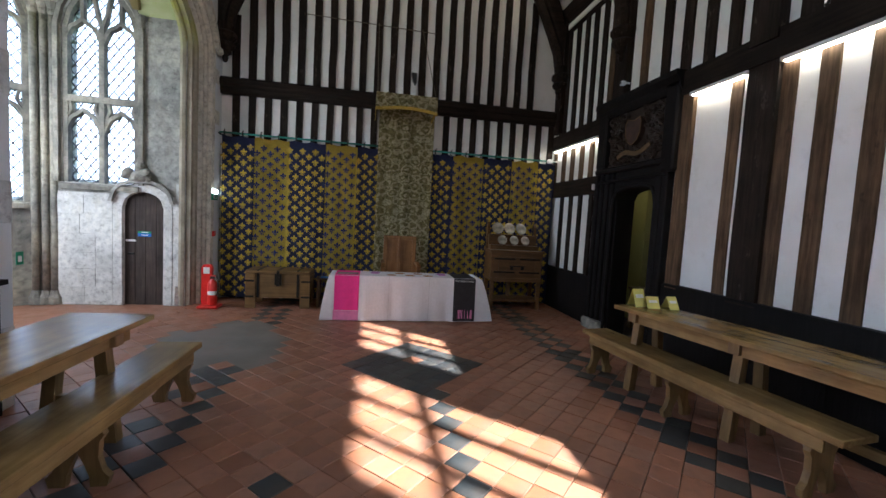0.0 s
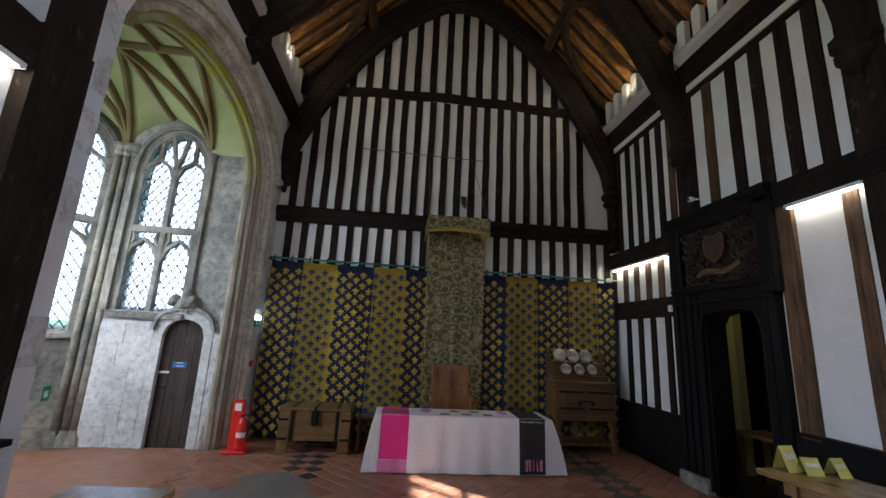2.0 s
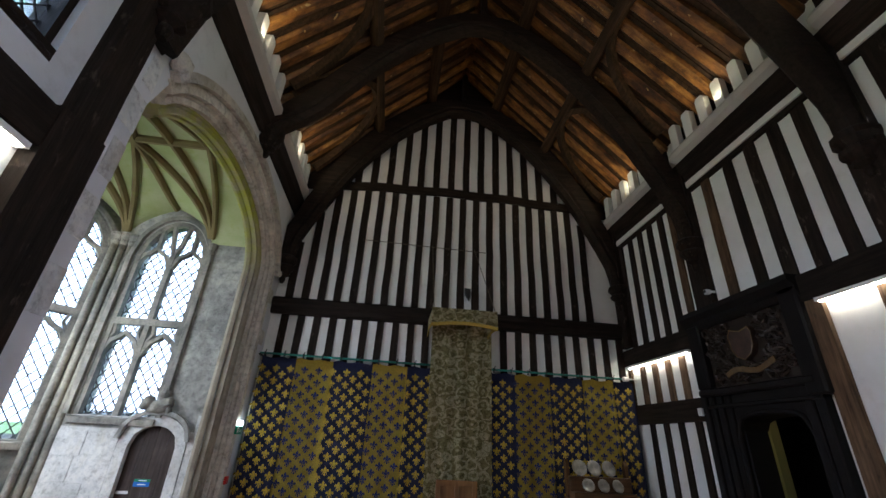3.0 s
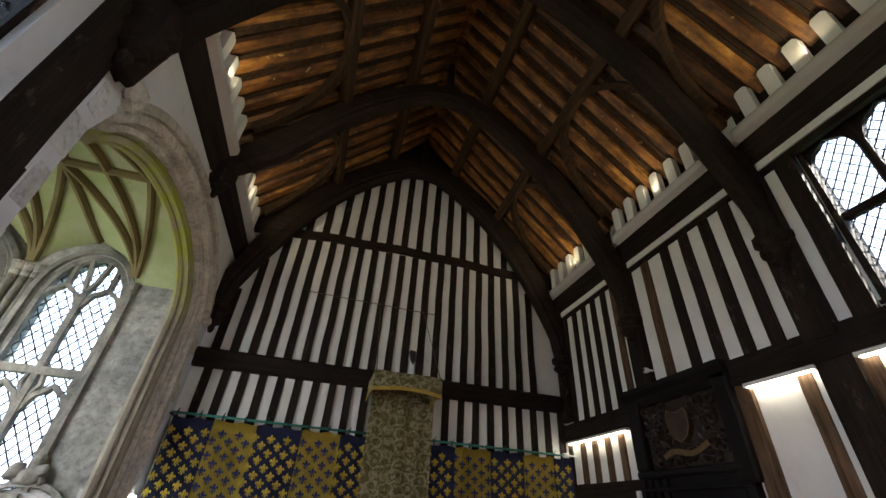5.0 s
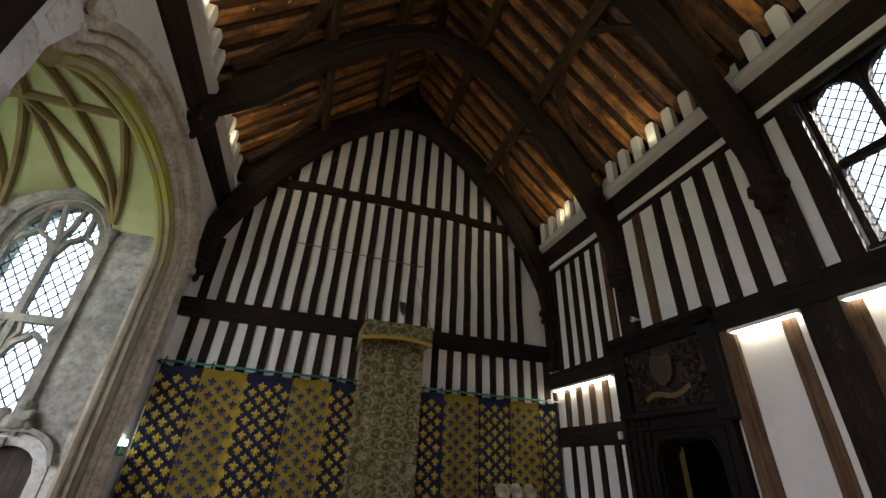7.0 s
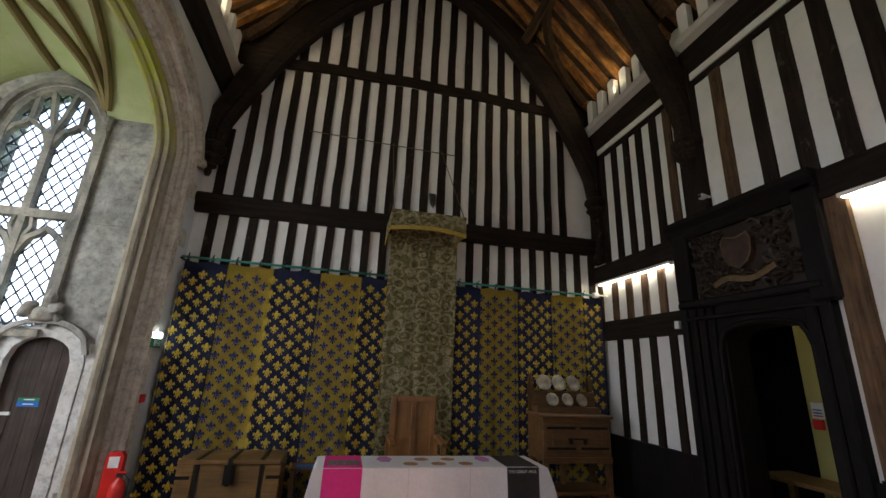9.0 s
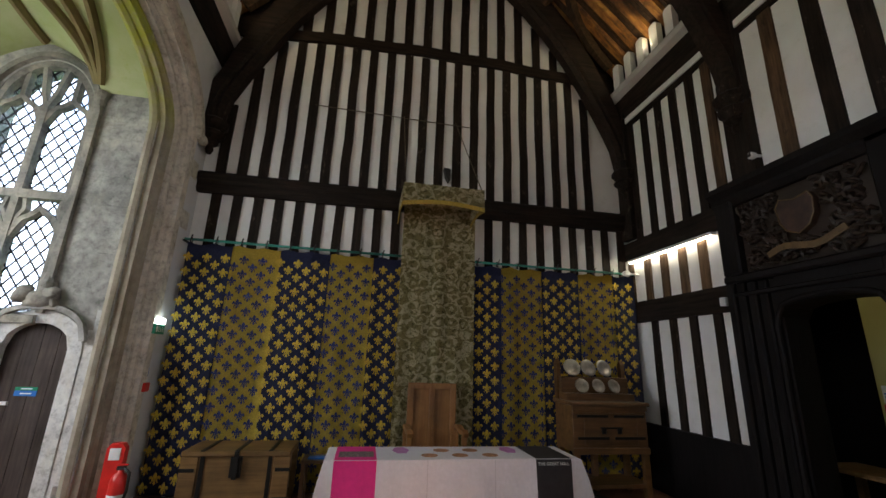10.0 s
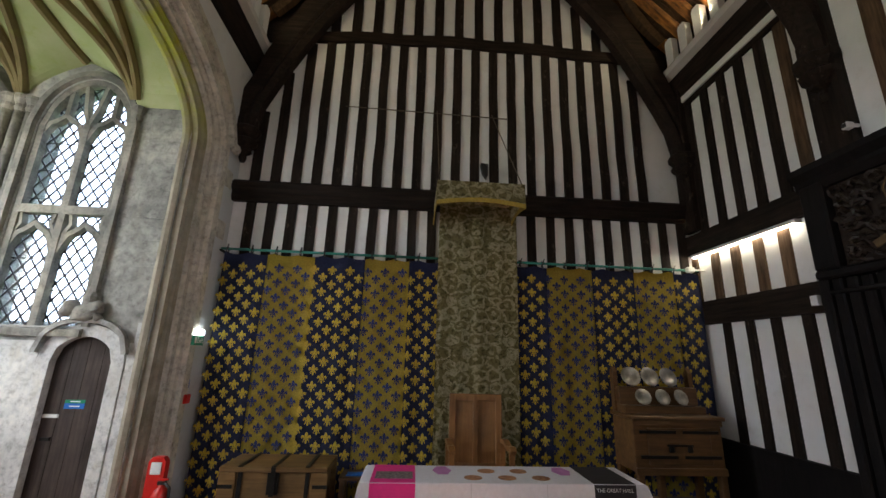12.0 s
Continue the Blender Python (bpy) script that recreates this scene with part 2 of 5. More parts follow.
def build_leaf_cloth(nt, b):
    """Rows of feathery scalloped leaves, about 0.2 m apart."""
    tc = nt.nodes.new("ShaderNodeTexCoord")
    nz = node(nt, "ShaderNodeTexNoise", Scale=9.0, Detail=3.0)
    nt.links.new(tc.outputs["Object"], nz.inputs["Vector"])
    sc = nt.nodes.new("ShaderNodeVectorMath")
    sc.operation = "SCALE"
    sc.inputs["Scale"].default_value = 0.13
    nt.links.new(nz.outputs["Color"], sc.inputs[0])
    warp = nt.nodes.new("ShaderNodeVectorMath")
    nt.links.new(tc.outputs["Object"], warp.inputs[0])
    nt.links.new(sc.outputs[0], warp.inputs[1])
    flat = nt.nodes.new("ShaderNodeMapping")
    flat.inputs["Scale"].default_value = (5.6, 0.0, 7.0)
    nt.links.new(warp.outputs[0], flat.inputs[0])
    vo = nt.nodes.new("ShaderNodeTexVoronoi")
    vo.feature = "F1"
    vo.inputs["Scale"].default_value = 1.0
    vo.inputs["Randomness"].default_value = 0.5
    nt.links.new(flat.outputs[0], vo.inputs["Vector"])
    rings = nt.nodes.new("ShaderNodeMath")
    rings.operation = "SINE"
    mul = nt.nodes.new("ShaderNodeMath")
    mul.operation = "MULTIPLY"
    mul.inputs[1].default_value = 15.0
    nt.links.new(vo.outputs["Distance"], mul.inputs[0])
    nt.links.new(mul.outputs[0], rings.inputs[0])
    lines = ramp(nt, rings.outputs[0], [(0.0, (0.50, 0.48, 0.34)), (0.4, (1, 1, 1))])
    fea = node(nt, "ShaderNodeTexNoise", Scale=34.0, Detail=4.0)
    nt.links.new(warp.outputs[0], fea.inputs["Vector"])
    leaf = ramp(nt, fea.outputs["Fac"], [(0.36, (0.22, 0.20, 0.095)), (0.48, (0.50, 0.45, 0.26)), (0.7, (0.64, 0.58, 0.39))])
    nt.links.new(mix(nt, 1.0, leaf, lines, "MULTIPLY"), b.inputs["Base Color"])
    b.inputs["Roughness"].default_value = 0.9


leaf_cloth = mat("leaf patterned cloth", build_leaf_cloth)


def build_tile(colours, stain):
    def build(nt, b):
        v = coords(nt)
        n1 = noise_tex(nt, v, 6, 6, 0.65)
        n2 = noise_tex(nt, v, 1.1, 4, 0.6)
        geo = nt.nodes.new("ShaderNodeNewGeometry")
        oi = nt.nodes.new("ShaderNodeObjectInfo")
        add = nt.nodes.new("ShaderNodeMath")
        add.operation = "ADD"
        nt.links.new(geo.outputs["Random Per Island"], add.inputs[0])
        nt.links.new(oi.outputs["Random"], add.inputs[1])
        fr = nt.nodes.new("ShaderNodeMath")
        fr.operation = "FRACT"
        nt.links.new(add.outputs[0], fr.inputs[0])
        base = ramp(nt, fr.outputs[0], [(0.0, colours[0]), (0.5, colours[1]), (1.0, colours[2])])
        col = mix(nt, ramp(nt, n1, [(0.5, (0, 0, 0)), (0.75, (0.6, 0.6, 0.6))]), base, stain)
        col = mix(nt, ramp(nt, n2, [(0.45, (0, 0, 0)), (0.7, (0.55, 0.55, 0.55))]), col, stain)
        nt.links.new(col, b.inputs["Base Color"])
        rr = ramp(nt, n1, [(0.3, (0.32, 0.32, 0.32)), (0.7, (0.6, 0.6, 0.6))])
        nt.links.new(rr, b.inputs["Roughness"])
        bump(nt, b, n1, 0.3, 0.004)
    return build


tile_red = mat("terracotta tile", build_tile([(0.21, 0.085, 0.045), (0.33, 0.14, 0.078), (0.29, 0.145, 0.095)], (0.19, 0.11, 0.085)))
tile_black = mat("black glazed tile", build_tile([(0.022, 0.026, 0.030), (0.035, 0.04, 0.044), (0.05, 0.052, 0.05)], (0.08, 0.065, 0.055)))
slab_grey = plaster("worn grey slab", (0.12, 0.108, 0.098), (0.20, 0.18, 0.16), (0.20, 0.11, 0.08), 0.55, 0.7)
mortar = plaster("dark mortar", (0.04, 0.026, 0.02), (0.08, 0.05, 0.04), (0.03, 0.025, 0.02))


# ---- mesh helpers ----
def box(bm, x0, x1, y0, y1, z0, z1, bevel=0.0):
    m = Matrix.LocRotScale(((x0 + x1) / 2, (y0 + y1) / 2, (z0 + z1) / 2), None, (abs(x1 - x0), abs(y1 - y0), abs(z1 - z0)))
    g = bmesh.ops.create_cube(bm, size=1, matrix=m)
    if bevel:
        es = list({e for v in g["verts"] for e in v.link_edges})
        bmesh.ops.bevel(bm, geom=es, offset=bevel, segments=1, affect="EDGES")
    return bm


def boxed(*a, bevel=0.0):
    return box(bmesh.new(), *a, bevel=bevel)


def prism(bm, pts, axis, a, b):
    """Extrudes an outline of (u, v) pairs from a to b along an axis; u and v are the other two axes in order."""
    def place(u, v, w):
        c = [u, v]
        c.insert(axis, w)
        return c
    lo = [bm.verts.new(place(u, v, a)) for u, v in pts]
    hi = [bm.verts.new(place(u, v, b)) for u, v in pts]
    n = len(pts)
    for i in range(n):
        bm.faces.new((lo[i], lo[(i + 1) % n], hi[(i + 1) % n], hi[i]))
    bm.faces.new(lo[::-1])
    bm.faces.new(hi)
    bmesh.ops.recalc_face_normals(bm, faces=bm.faces)
    return bm


def sweep(bm, path, size, up=(0, 0, 1), profile=None, closed_ends=True):
    """A bar of section size (width, height) along a path of points."""
    path = [Vector(p) for p in path]
    w, h = size
    prof = profile or [(-w / 2, -h / 2), (w / 2, -h / 2), (w / 2, h / 2), (-w / 2, h / 2)]
    rings = []
    for i, p in enumerate(path):
        d = (path[min(i + 1, len(path) - 1)] - path[max(i - 1, 0)]).normalized()
        s = d.cross(Vector(up))
        s = s.normalized() if s.length > 1e-5 else Vector((1, 0, 0))
        u = s.cross(d).normalized()
        rings.append([bm.verts.new(p + s * a + u * b) for a, b in prof])
    n = len(prof)
    for r0, r1 in zip(rings, rings[1:]):
        for i in range(n):
            bm.faces.new((r0[i], r0[(i + 1) % n], r1[(i + 1) % n], r1[i]))
    if closed_ends:
        bm.faces.new(rings[0][::-1])
        bm.faces.new(rings[-1])
    bmesh.ops.recalc_face_normals(bm, faces=bm.faces)
    return bm


def tube(bm, path, r, n=8, up=(0, 0, 1)):
    prof = [(r * math.cos(2 * math.pi * i / n), r * math.sin(2 * math.pi * i / n)) for i in range(n)]
    return sweep(bm, path, (0, 0), up, prof)


def lathe(bm, profile, n=20, m=Matrix(), arc=1.0):
    """Turns (radius, height) pairs about z."""
    rings = []
    for r, z in profile:
        rings.append([bm.verts.new(m @ Vector((r * math.cos(2 * math.pi * arc * i / n), r * math.sin(2 * math.pi * arc * i / n), z))) for i in range(n)])
    for a, b in zip(rings, rings[1:]):
        for i in range(n):
            bm.faces.new((a[i], a[(i + 1) % n], b[(i + 1) % n], b[i]))
    bm.faces.new(rings[0][::-1])
    bm.faces.new(rings[-1])
    bmesh.ops.recalc_face_normals(bm, faces=bm.faces)
    return bm


def mesh_of(name, bm, material, smooth=False):
    me = bpy.data.meshes.new(name)
    bm.to_mesh(me)
    bm.free()
    me.materials.append(material)
    if smooth:
        for p in me.polygons:
            p.use_smooth = True
    return me


def part(name, bm, material, parent, label="", smooth=False):
    ob = new(name, mesh_of(name, bm, material, smooth))
    ob.parent = parent
    if label:
        ob["label"] = label
    return ob


def thing(name, label, category, at=None, group=""):
    ob = new(name)
    if at is not None:
        ob.matrix_world = at
    return tagged(ob, label, category, group)


def setting(name, bm, material, label, category):
    return tagged(new(name, mesh_of(name, bm, material)), label, category, kind="structure")


def wobble(bm, amount, scale=3.0):
    """Hand-hewn unevenness."""
    for v in bm.verts:
        v.co += noise.noise_vector(v.co * scale) * amount
    return bm
# ---- the hall ----
XW, XE, YN, YB, XC = -2.43, 3.62, 8.06, -3.6, 0.6
TRUSSES = [7.93, 5.95, 3.74, 1.58, -0.58, -2.74]
DOORY0, DOORY1, DOORZ = 5.02, 5.86, 2.12
ARCH_Y, ARCH_A, ARCH_B, ARCH_Z = 5.80, 1.87, 1.05, 3.88
BAY_X, BAY_N, BAY_S = -4.64, 7.32, 4.24
BAY_D = 0.95  # depth of the canted sides


def curve(table, d):
    xs, ys = zip(*table)
    return float(np.interp(d, xs, ys))


INTRADOS = [(0, 8.0), (0.3, 7.95), (0.76, 7.66), (1.2, 7.30), (1.67, 6.76), (2.0, 6.30), (2.35, 5.68), (2.6, 5.18), (2.8, 4.72), (2.87, 4.30)]


def roof_z(d):
    return 9.30 - 1.04 * d


# floor bed; the tiles come last in the file
floor = setting("floor", boxed(-2.6, 5.8, YB, YN, -0.30, -0.022), mortar, "worn terracotta and black tiled floor laid diagonally", "floor")
part("bay_floor", boxed(-6.0, -2.6, 3.6, 7.75, -0.30, -0.012), tile_red, floor)

# north gable wall
bm = prism(bmesh.new(), [(XW - 0.6, -0.1), (XE + 0.5, -0.1), (XE + 0.5, 6.4), (XC + 0.3, 9.7), (XC - 0.3, 9.7), (XW - 0.6, 6.4)], 1, YN, YN + 0.25)
wall_north = setting("wall_north", bm, white_plaster, "white limewashed gable wall with dark close-set timber studs", "wall")


def stud_n(x, w, z0, z1):
    bm = boxed(x - w / 2, x + w / 2, YN - 0.022, YN + 0.05, z0, z1)
    bmesh.ops.subdivide_edges(bm, edges=[e for e in bm.edges if abs(e.verts[0].co.z - e.verts[1].co.z) > 0.2], cuts=5)
    part("stud", wobble(bm, 0.012, 2.2), oak_v, wall_north)


def arch_top(x):
    return curve(INTRADOS, abs(x - XC)) + 0.12


lower = [-2.20 + 0.256 * k for k in range(10)] + [0.36, 0.62, 0.88, 1.14] + [1.417 + 0.2585 * k for k in range(9)]
for x in lower:
    stud_n(x, 0.115, 0.0, 3.48)
upper = [-2.2125 + 0.261 * k for k in range(21)]
for x in upper:
    stud_n(x, 0.125, 3.66, min(6.0, max(4.2, arch_top(x))))
for k in range(16):
    x = -1.697 + 0.3008 * k
    if arch_top(x) > 6.2:
        stud_n(x, 0.132, 6.08, arch_top(x))
beam = bmesh.new()
prism(beam, [(YN + 0.02, 3.45), (YN - 0.07, 3.45), (YN - 0.10, 3.49), (YN - 0.10, 3.56), (YN - 0.13, 3.60), (YN - 0.13, 3.68), (YN - 0.09, 3.72), (YN + 0.02, 3.72)], 0, XW, XE)
part("beam", beam, oak_x, wall_north)
col = sweep(bmesh.new(), [(x, YN - 0.015, 6.03 + 0.07 * math.cos((x - XC) * 0.72) + 0.012 * math.sin(5 * x)) for x in np.linspace(-1.85, 3.05, 24)], (0.07, 0.17))
part("collar", col, oak_x, wall_north)
bm = bmesh.new()
ds = list(np.linspace(0, 3.0, 25))
for s in (-1, 1):
    for d0, d1 in zip(ds, ds[1:]):
        lows = [curve(INTRADOS, d) + 0.2 if d < 2.35 else 5.88 for d in (d0, d1)]
        prism(bm, [(XC + s * d0, lows[0]), (XC + s * d1, lows[1]), (XC + s * d1, roof_z(d1)), (XC + s * d0, roof_z(d0))], 1, YN - 0.03, YN + 0.02)
part("spandrel_board", bm, oak_x, wall_north)
rail = tube(bmesh.new(), [(-1.14 + 0.25 * i, YN - 0.025, 4.92 - 0.004 * i) for i in range(10)], 0.007, 5)
part("conduit", rail, cord_mat, wall_north)

# ceiling: boards, rafters, trusses, purlins and braces
bm = bmesh.new()
for s in (-1, 1):
    prism(bm, [(XC, 9.30), (XC + s * 3.25, roof_z(3.25)), (XC + s * 3.25, roof_z(3.25) + 0.1), (XC, 9.42)], 1, YB - 0.3, YN + 0.2)
ceiling = setting("ceiling", bm, roof_board, "steep open timber roof with orange boards between rafters", "ceiling")
RAFTERS = [YN - 0.16 - 0.295 * k for k in range(39)]
bm = bmesh.new()
for s in (-1, 1):
    for k, y in enumerate(RAFTERS):
        a, b = Vector((XC, y, 9.26)), Vector((XC + s * 3.2, y, roof_z(3.2) - 0.04))
        path = [a.lerp(b, t) + Vector((0, 0.02 * noise.noise(Vector((t * 3, k, s)) * 1.7), 0)) for t in np.linspace(0, 1, 7)]
        sweep(bm, path, (0, 0), (0, 0, 1), [(-0.085, -0.02), (-0.06, -0.055), (0.06, -0.05), (0.085, -0.015), (0.085, 0.05), (-0.085, 0.05)])
rafters = part("rafters", bm, roof_board, ceiling)
rafters["kind"] = "stuff"
# boards behind the rafters, coloured dark to carry the shade of the gaps
bm = bmesh.new()
for s in (-1, 1):
    for k in range(len(RAFTERS) - 1):
        for j in range(2):
            y = RAFTERS[k] - 0.10 - 0.09 * j
            d0 = 0.1
            path = [(XC + s * d, y + 0.01 * noise.noise(Vector((d, y * 5, s))), roof_z(d) - 0.02 - 0.012 * noise.noise(Vector((d * 2, y * 7, s)))) for d in np.linspace(d0, 3.2, 8)]
            sweep(bm, path, (0.084, 0.022))
boards = part("roof_board", bm, gap_oak, ceiling)
boards["kind"] = "stuff"


def truss(y, w=0.24):
    t = thing("roof_truss", "dark moulded oak arched roof truss on corbels", "roof truss", group="roof trusses")
    for s in (-1, 1):
        bm = bmesh.new()
        rings = []
        ds = [0, 0.3, 0.55, 0.8, 1.05, 1.3, 1.55, 1.8, 2.05, 2.3, 2.5, 2.65, 2.78, 2.87]
        table = INTRADOS
        if s < 0 and 5 < y < 7:
            ds = ds[:-4] + [2.55, 2.75, 2.88]
            table = INTRADOS[:6] + [(2.3, 5.86), (2.55, 5.62), (2.75, 5.46), (2.95, 5.34)]
        for i, d in enumerate(ds):
            z = curve(table, d)
            e = 0.02
            sl = (curve(table, d + e) - curve(table, max(0, d - e))) / (e + min(d, e))
            nrm = Vector((-sl, 1)).normalized()
            dep = 0.36 if d < 2.6 else 0.30
            if y > 7.5 and d < 2.6:
                dep = 0.34 + 0.12 * math.sin(math.pi * d / 2.6)
            if i == 0:
                nrm = Vector((0, 1))
            prof = [(-w / 2 + 0.05, 0.0), (w / 2 - 0.05, 0.0), (w / 2, 0.07), (w / 2 - 0.03, 0.12), (w / 2, 0.16), (w / 2, dep), (-w / 2, dep), (-w / 2, 0.16), (-w / 2 + 0.03, 0.12), (-w / 2, 0.07)]
            if y > 7.5:
                prof = [(min(a, YN - y - 0.003), b) for a, b in prof]
            rings.append([bm.verts.new((XC + s * (d + nrm.x * b), y + a, z + nrm.y * b)) for a, b in prof])
        for r0, r1 in zip(rings, rings[1:]):
            for i in range(len(r0)):
                bm.faces.new((r0[i], r0[(i + 1) % len(r0)], r1[(i + 1) % len(r0)], r1[i]))
        bm.faces.new(rings[0])
        bm.faces.new(rings[-1])
        bmesh.ops.recalc_face_normals(bm, faces=bm.faces)
        part("arched_rib", bm, oak_x, t)
        lift = 1.06 if s < 0 and 5 < y < 7 else 0.40 if s < 0 and y < 5 else 0.0
        m = pose(XC + s * 2.93, min(y, 7.88) - (0.12 if s < 0 and y < 5 else 0), lift)
        if s < 0 and y < 5:
            m = m @ Matrix.LocRotScale((0.04, 0, -0.76), None, (1.2, 1.2, 1.18))
        bm = lathe(bmesh.new(), [(0.03, 3.92), (0.05, 3.98), (0.04, 4.02), (0.10, 4.06), (0.09, 4.10), (0.15, 4.16), (0.16, 4.20), (0.12, 4.23), (0.18, 4.30), (0.18, 4.36), (0.13, 4.40), (0.13, 4.52)], 10, m)
        part("corbel", bm, oak_v, t, "carved dark oak corbel")
    bm = boxed(XC - 0.05, XC + 0.05, y - 0.08, min(y + 0.08, YN - 0.01), 8.3, 9.2)
    part("king_post", bm, oak_v, t)
    return t


for y in TRUSSES:
    truss(y)


def purlin(d, s):
    z = roof_z(d) - 0.2
    bm = boxed(-0.08, 0.08, YB, YN, -0.1, 0.1, bevel=0.02)
    ob = tagged(new("purlin", mesh_of("purlin", bm, roof_oak)), "long dark oak purlin under the rafters", "purlin", "purlins")
    ob.matrix_world = pose(XC + s * d, 0, z, 0, s * 47, 0)


for s in (-1, 1):
    for d in (0.72, 1.72):
        purlin(d, s)


def wind_brace(y0, y1, s):
    """A curved brace from the foot of a rib up to the purlin."""
    pts = []
    for t in np.linspace(0, 1, 9):
        a = t * math.pi / 2
        d = 2.80 - 1.06 * math.sin(a)
        pts.append((XC + s * d, y0 + (y1 - y0) * (1 - math.cos(a)), roof_z(d) - 0.19))
    bm = sweep(bmesh.new(), pts, (0.10, 0.13), (s * 0.74, 0, 0.67))
    tagged(new("wind_brace", mesh_of("wind_brace", bm, roof_oak)), "curved dark oak wind brace", "wind brace", "wind braces")


for y0, y1 in zip(TRUSSES, TRUSSES[1:]):
    for s in (-1, 1):
        wind_brace(y0 - 0.1, y0 - 1.0, s)
        wind_brace(y1 + 0.1, y1 + 1.0, s)

# cornices and the white infill between the rafter feet
for s, x in ((-1, XW), (1, XE)):
    for y1, y0 in zip(TRUSSES, TRUSSES[1:]):
        a, b = y0 + 0.14, y1 - 0.14 if y1 < 7 else YN
        bm = prism(bmesh.new(), [(x, 5.57), (x - s * 0.13, 5.57), (x - s * 0.22, 5.61), (x - s * 0.22, 5.70), (x - s * 0.17, 5.78), (x, 5.80)], 1, a, b)
        tagged(new("cornice", mesh_of("cornice", bm, cornice_plaster)), "pale plastered cornice under the roof", "cornice", "cornices", "structure")
        bm = prism(bmesh.new(), [(x, 5.28), (x - s * 0.05, 5.28), (x - s * 0.07, 5.36), (x - s * 0.12, 5.42), (x - s * 0.14, 5.564), (x, 5.564)], 1, a, b)
        tagged(new("wall_plate", mesh_of("wall_plate", bm, oak_y)), "dark moulded oak wall plate under the cornice", "wall plate", "wall plates", "structure")
        # dark strip added so the gaps between infills look shaded
        bm = boxed(min(x, x - s * 0.02), max(x, x - s * 0.02), a, b, 5.802, 6.17)
        tagged(new("eaves_board", mesh_of("eaves_board", bm, oak_y)), "dark backing added for the shade between plaster infills", "eaves board", "eaves boards", "structure")
        for k in range(len(RAFTERS) - 1):
            yc = RAFTERS[k] - 0.1475
            if a < yc < b:
                pts = [(-0.072, 5.76), (0.072, 5.76), (0.076, 6.04), (0.05, 6.075), (-0.045, 6.07), (-0.074, 6.03)]
                bm = prism(bmesh.new(), [(yc + u, v + (0.12 if v > 6 else 0)) for u, v in pts], 0, x - s * 0.17, x - s * 0.08)
                tagged(new("rafter_infill", mesh_of("rafter_infill", bm, white_plaster)), "white plaster infill panel between rafter feet", "infill panel", "rafter infills", "structure")


# side walls as upright slices with holes
def sliced_wall(axis, u0, u1, w0, w1, ztop, holes, n_arch=14):
    """holes: (u0, u1, z0, top(u))."""
    bm = bmesh.new()
    cuts = {u0, u1}
    for h in holes:
        cuts |= {float(v) for v in np.linspace(h[0], h[1], n_arch + 1)}
    cuts = sorted(cuts)
    for a, b in zip(cuts, cuts[1:]):
        mid = (a + b) / 2
        hs = sorted([h for h in holes if h[0] < mid < h[1]], key=lambda h: h[2])
        lo = (-0.05, -0.05)
        for h in hs:
            if h[2] > 0:
                prism(bm, [(a, lo[0]), (b, lo[1]), (b, h[2]), (a, h[2])], axis, w0, w1)
            lo = (h[3](a), h[3](b))
        prism(bm, [(a, lo[0]), (b, lo[1]), (b, ztop), (a, ztop)], axis, w0, w1)
    return bm


def flat_top(z):
    return lambda u: z


def arched(u0, u1, spring, rise, power=0.5):
    c, a = (u0 + u1) / 2, (u1 - u0) / 2
    return lambda u: spring + rise * max(0.0, 1 - abs((u - c) / a) ** 2) ** power


# the southmost opening is added out of view, for more light
WIN_E = [(1.90, 3.28), (-0.50, 1.22), (-2.60, -0.95)]
holes = [(DOORY0 - 0.08, DOORY1 + 0.08, 0, flat_top(2.26))] + [(a, b, 3.42 if a > 1 else 2.85, flat_top(5.2)) for a, b in WIN_E]
wall_east = setting("wall_east", sliced_wall(0, YB - 0.3, YN, XE, XE + 0.25, 6.35, holes), white_plaster, "white limewashed wall with dark oak framing", "wall")
# the first two openings are added out of view, for more light
holes = [(-2.60, -0.95, 1.4, flat_top(5.2)), (-0.50, 1.22, 1.4, flat_top(5.2)), (1.88, 3.2, 3.55, flat_top(5.15)), (ARCH_Y - ARCH_A, ARCH_Y + ARCH_A, 0, arched(ARCH_Y - ARCH_A, ARCH_Y + ARCH_A, ARCH_Z, ARCH_B))]
wall_west = setting("wall_west", sliced_wall(0, YB - 0.3, YN, XW - 0.5, XW, 6.35, holes, 28), grey_plaster, "pale grey plastered wall with an arch to a window bay", "wall")
wall_south = setting("wall_south", boxed(XW - 0.6, XE + 0.5, YB - 0.3, YB, -0.05, 9.6), white_plaster, "plain white end wall", "wall")


def timber(parent, y0, y1, z0, z1, side, proud=0.03, material=None, name="stud", hewn=0.006):
    x = XE if side > 0 else XW
    bm = boxed(x - side * proud, x + side * 0.03, y0, y1, z0, z1)
    long = max(y1 - y0, z1 - z0)
    bmesh.ops.subdivide_edges(bm, edges=[e for e in bm.edges if e.calc_length() > long * 0.9], cuts=5)
    return part(name, wobble(bm, hewn, 2.0), material or oak_v, parent)


# east wall framing
for y in (7.614, 7.279, 6.949, 6.596):
    timber(wall_east, y - 0.055, y + 0.055, 0.76, 2.12, 1)
for y in (8.02, 7.648, 7.328, 7.005, 6.685):
    timber(wall_east, y - 0.06, min(y + 0.06, YN - 0.002), 2.3, 3.02, 1, material=brown_v)
for k, y in enumerate((7.745, 7.425, 7.13, 6.844, 6.554, 6.295)):
    timber(wall_east, y - 0.06, y + 0.06, 3.24, 5.12, 1, material=brown_v if k == 5 else None)
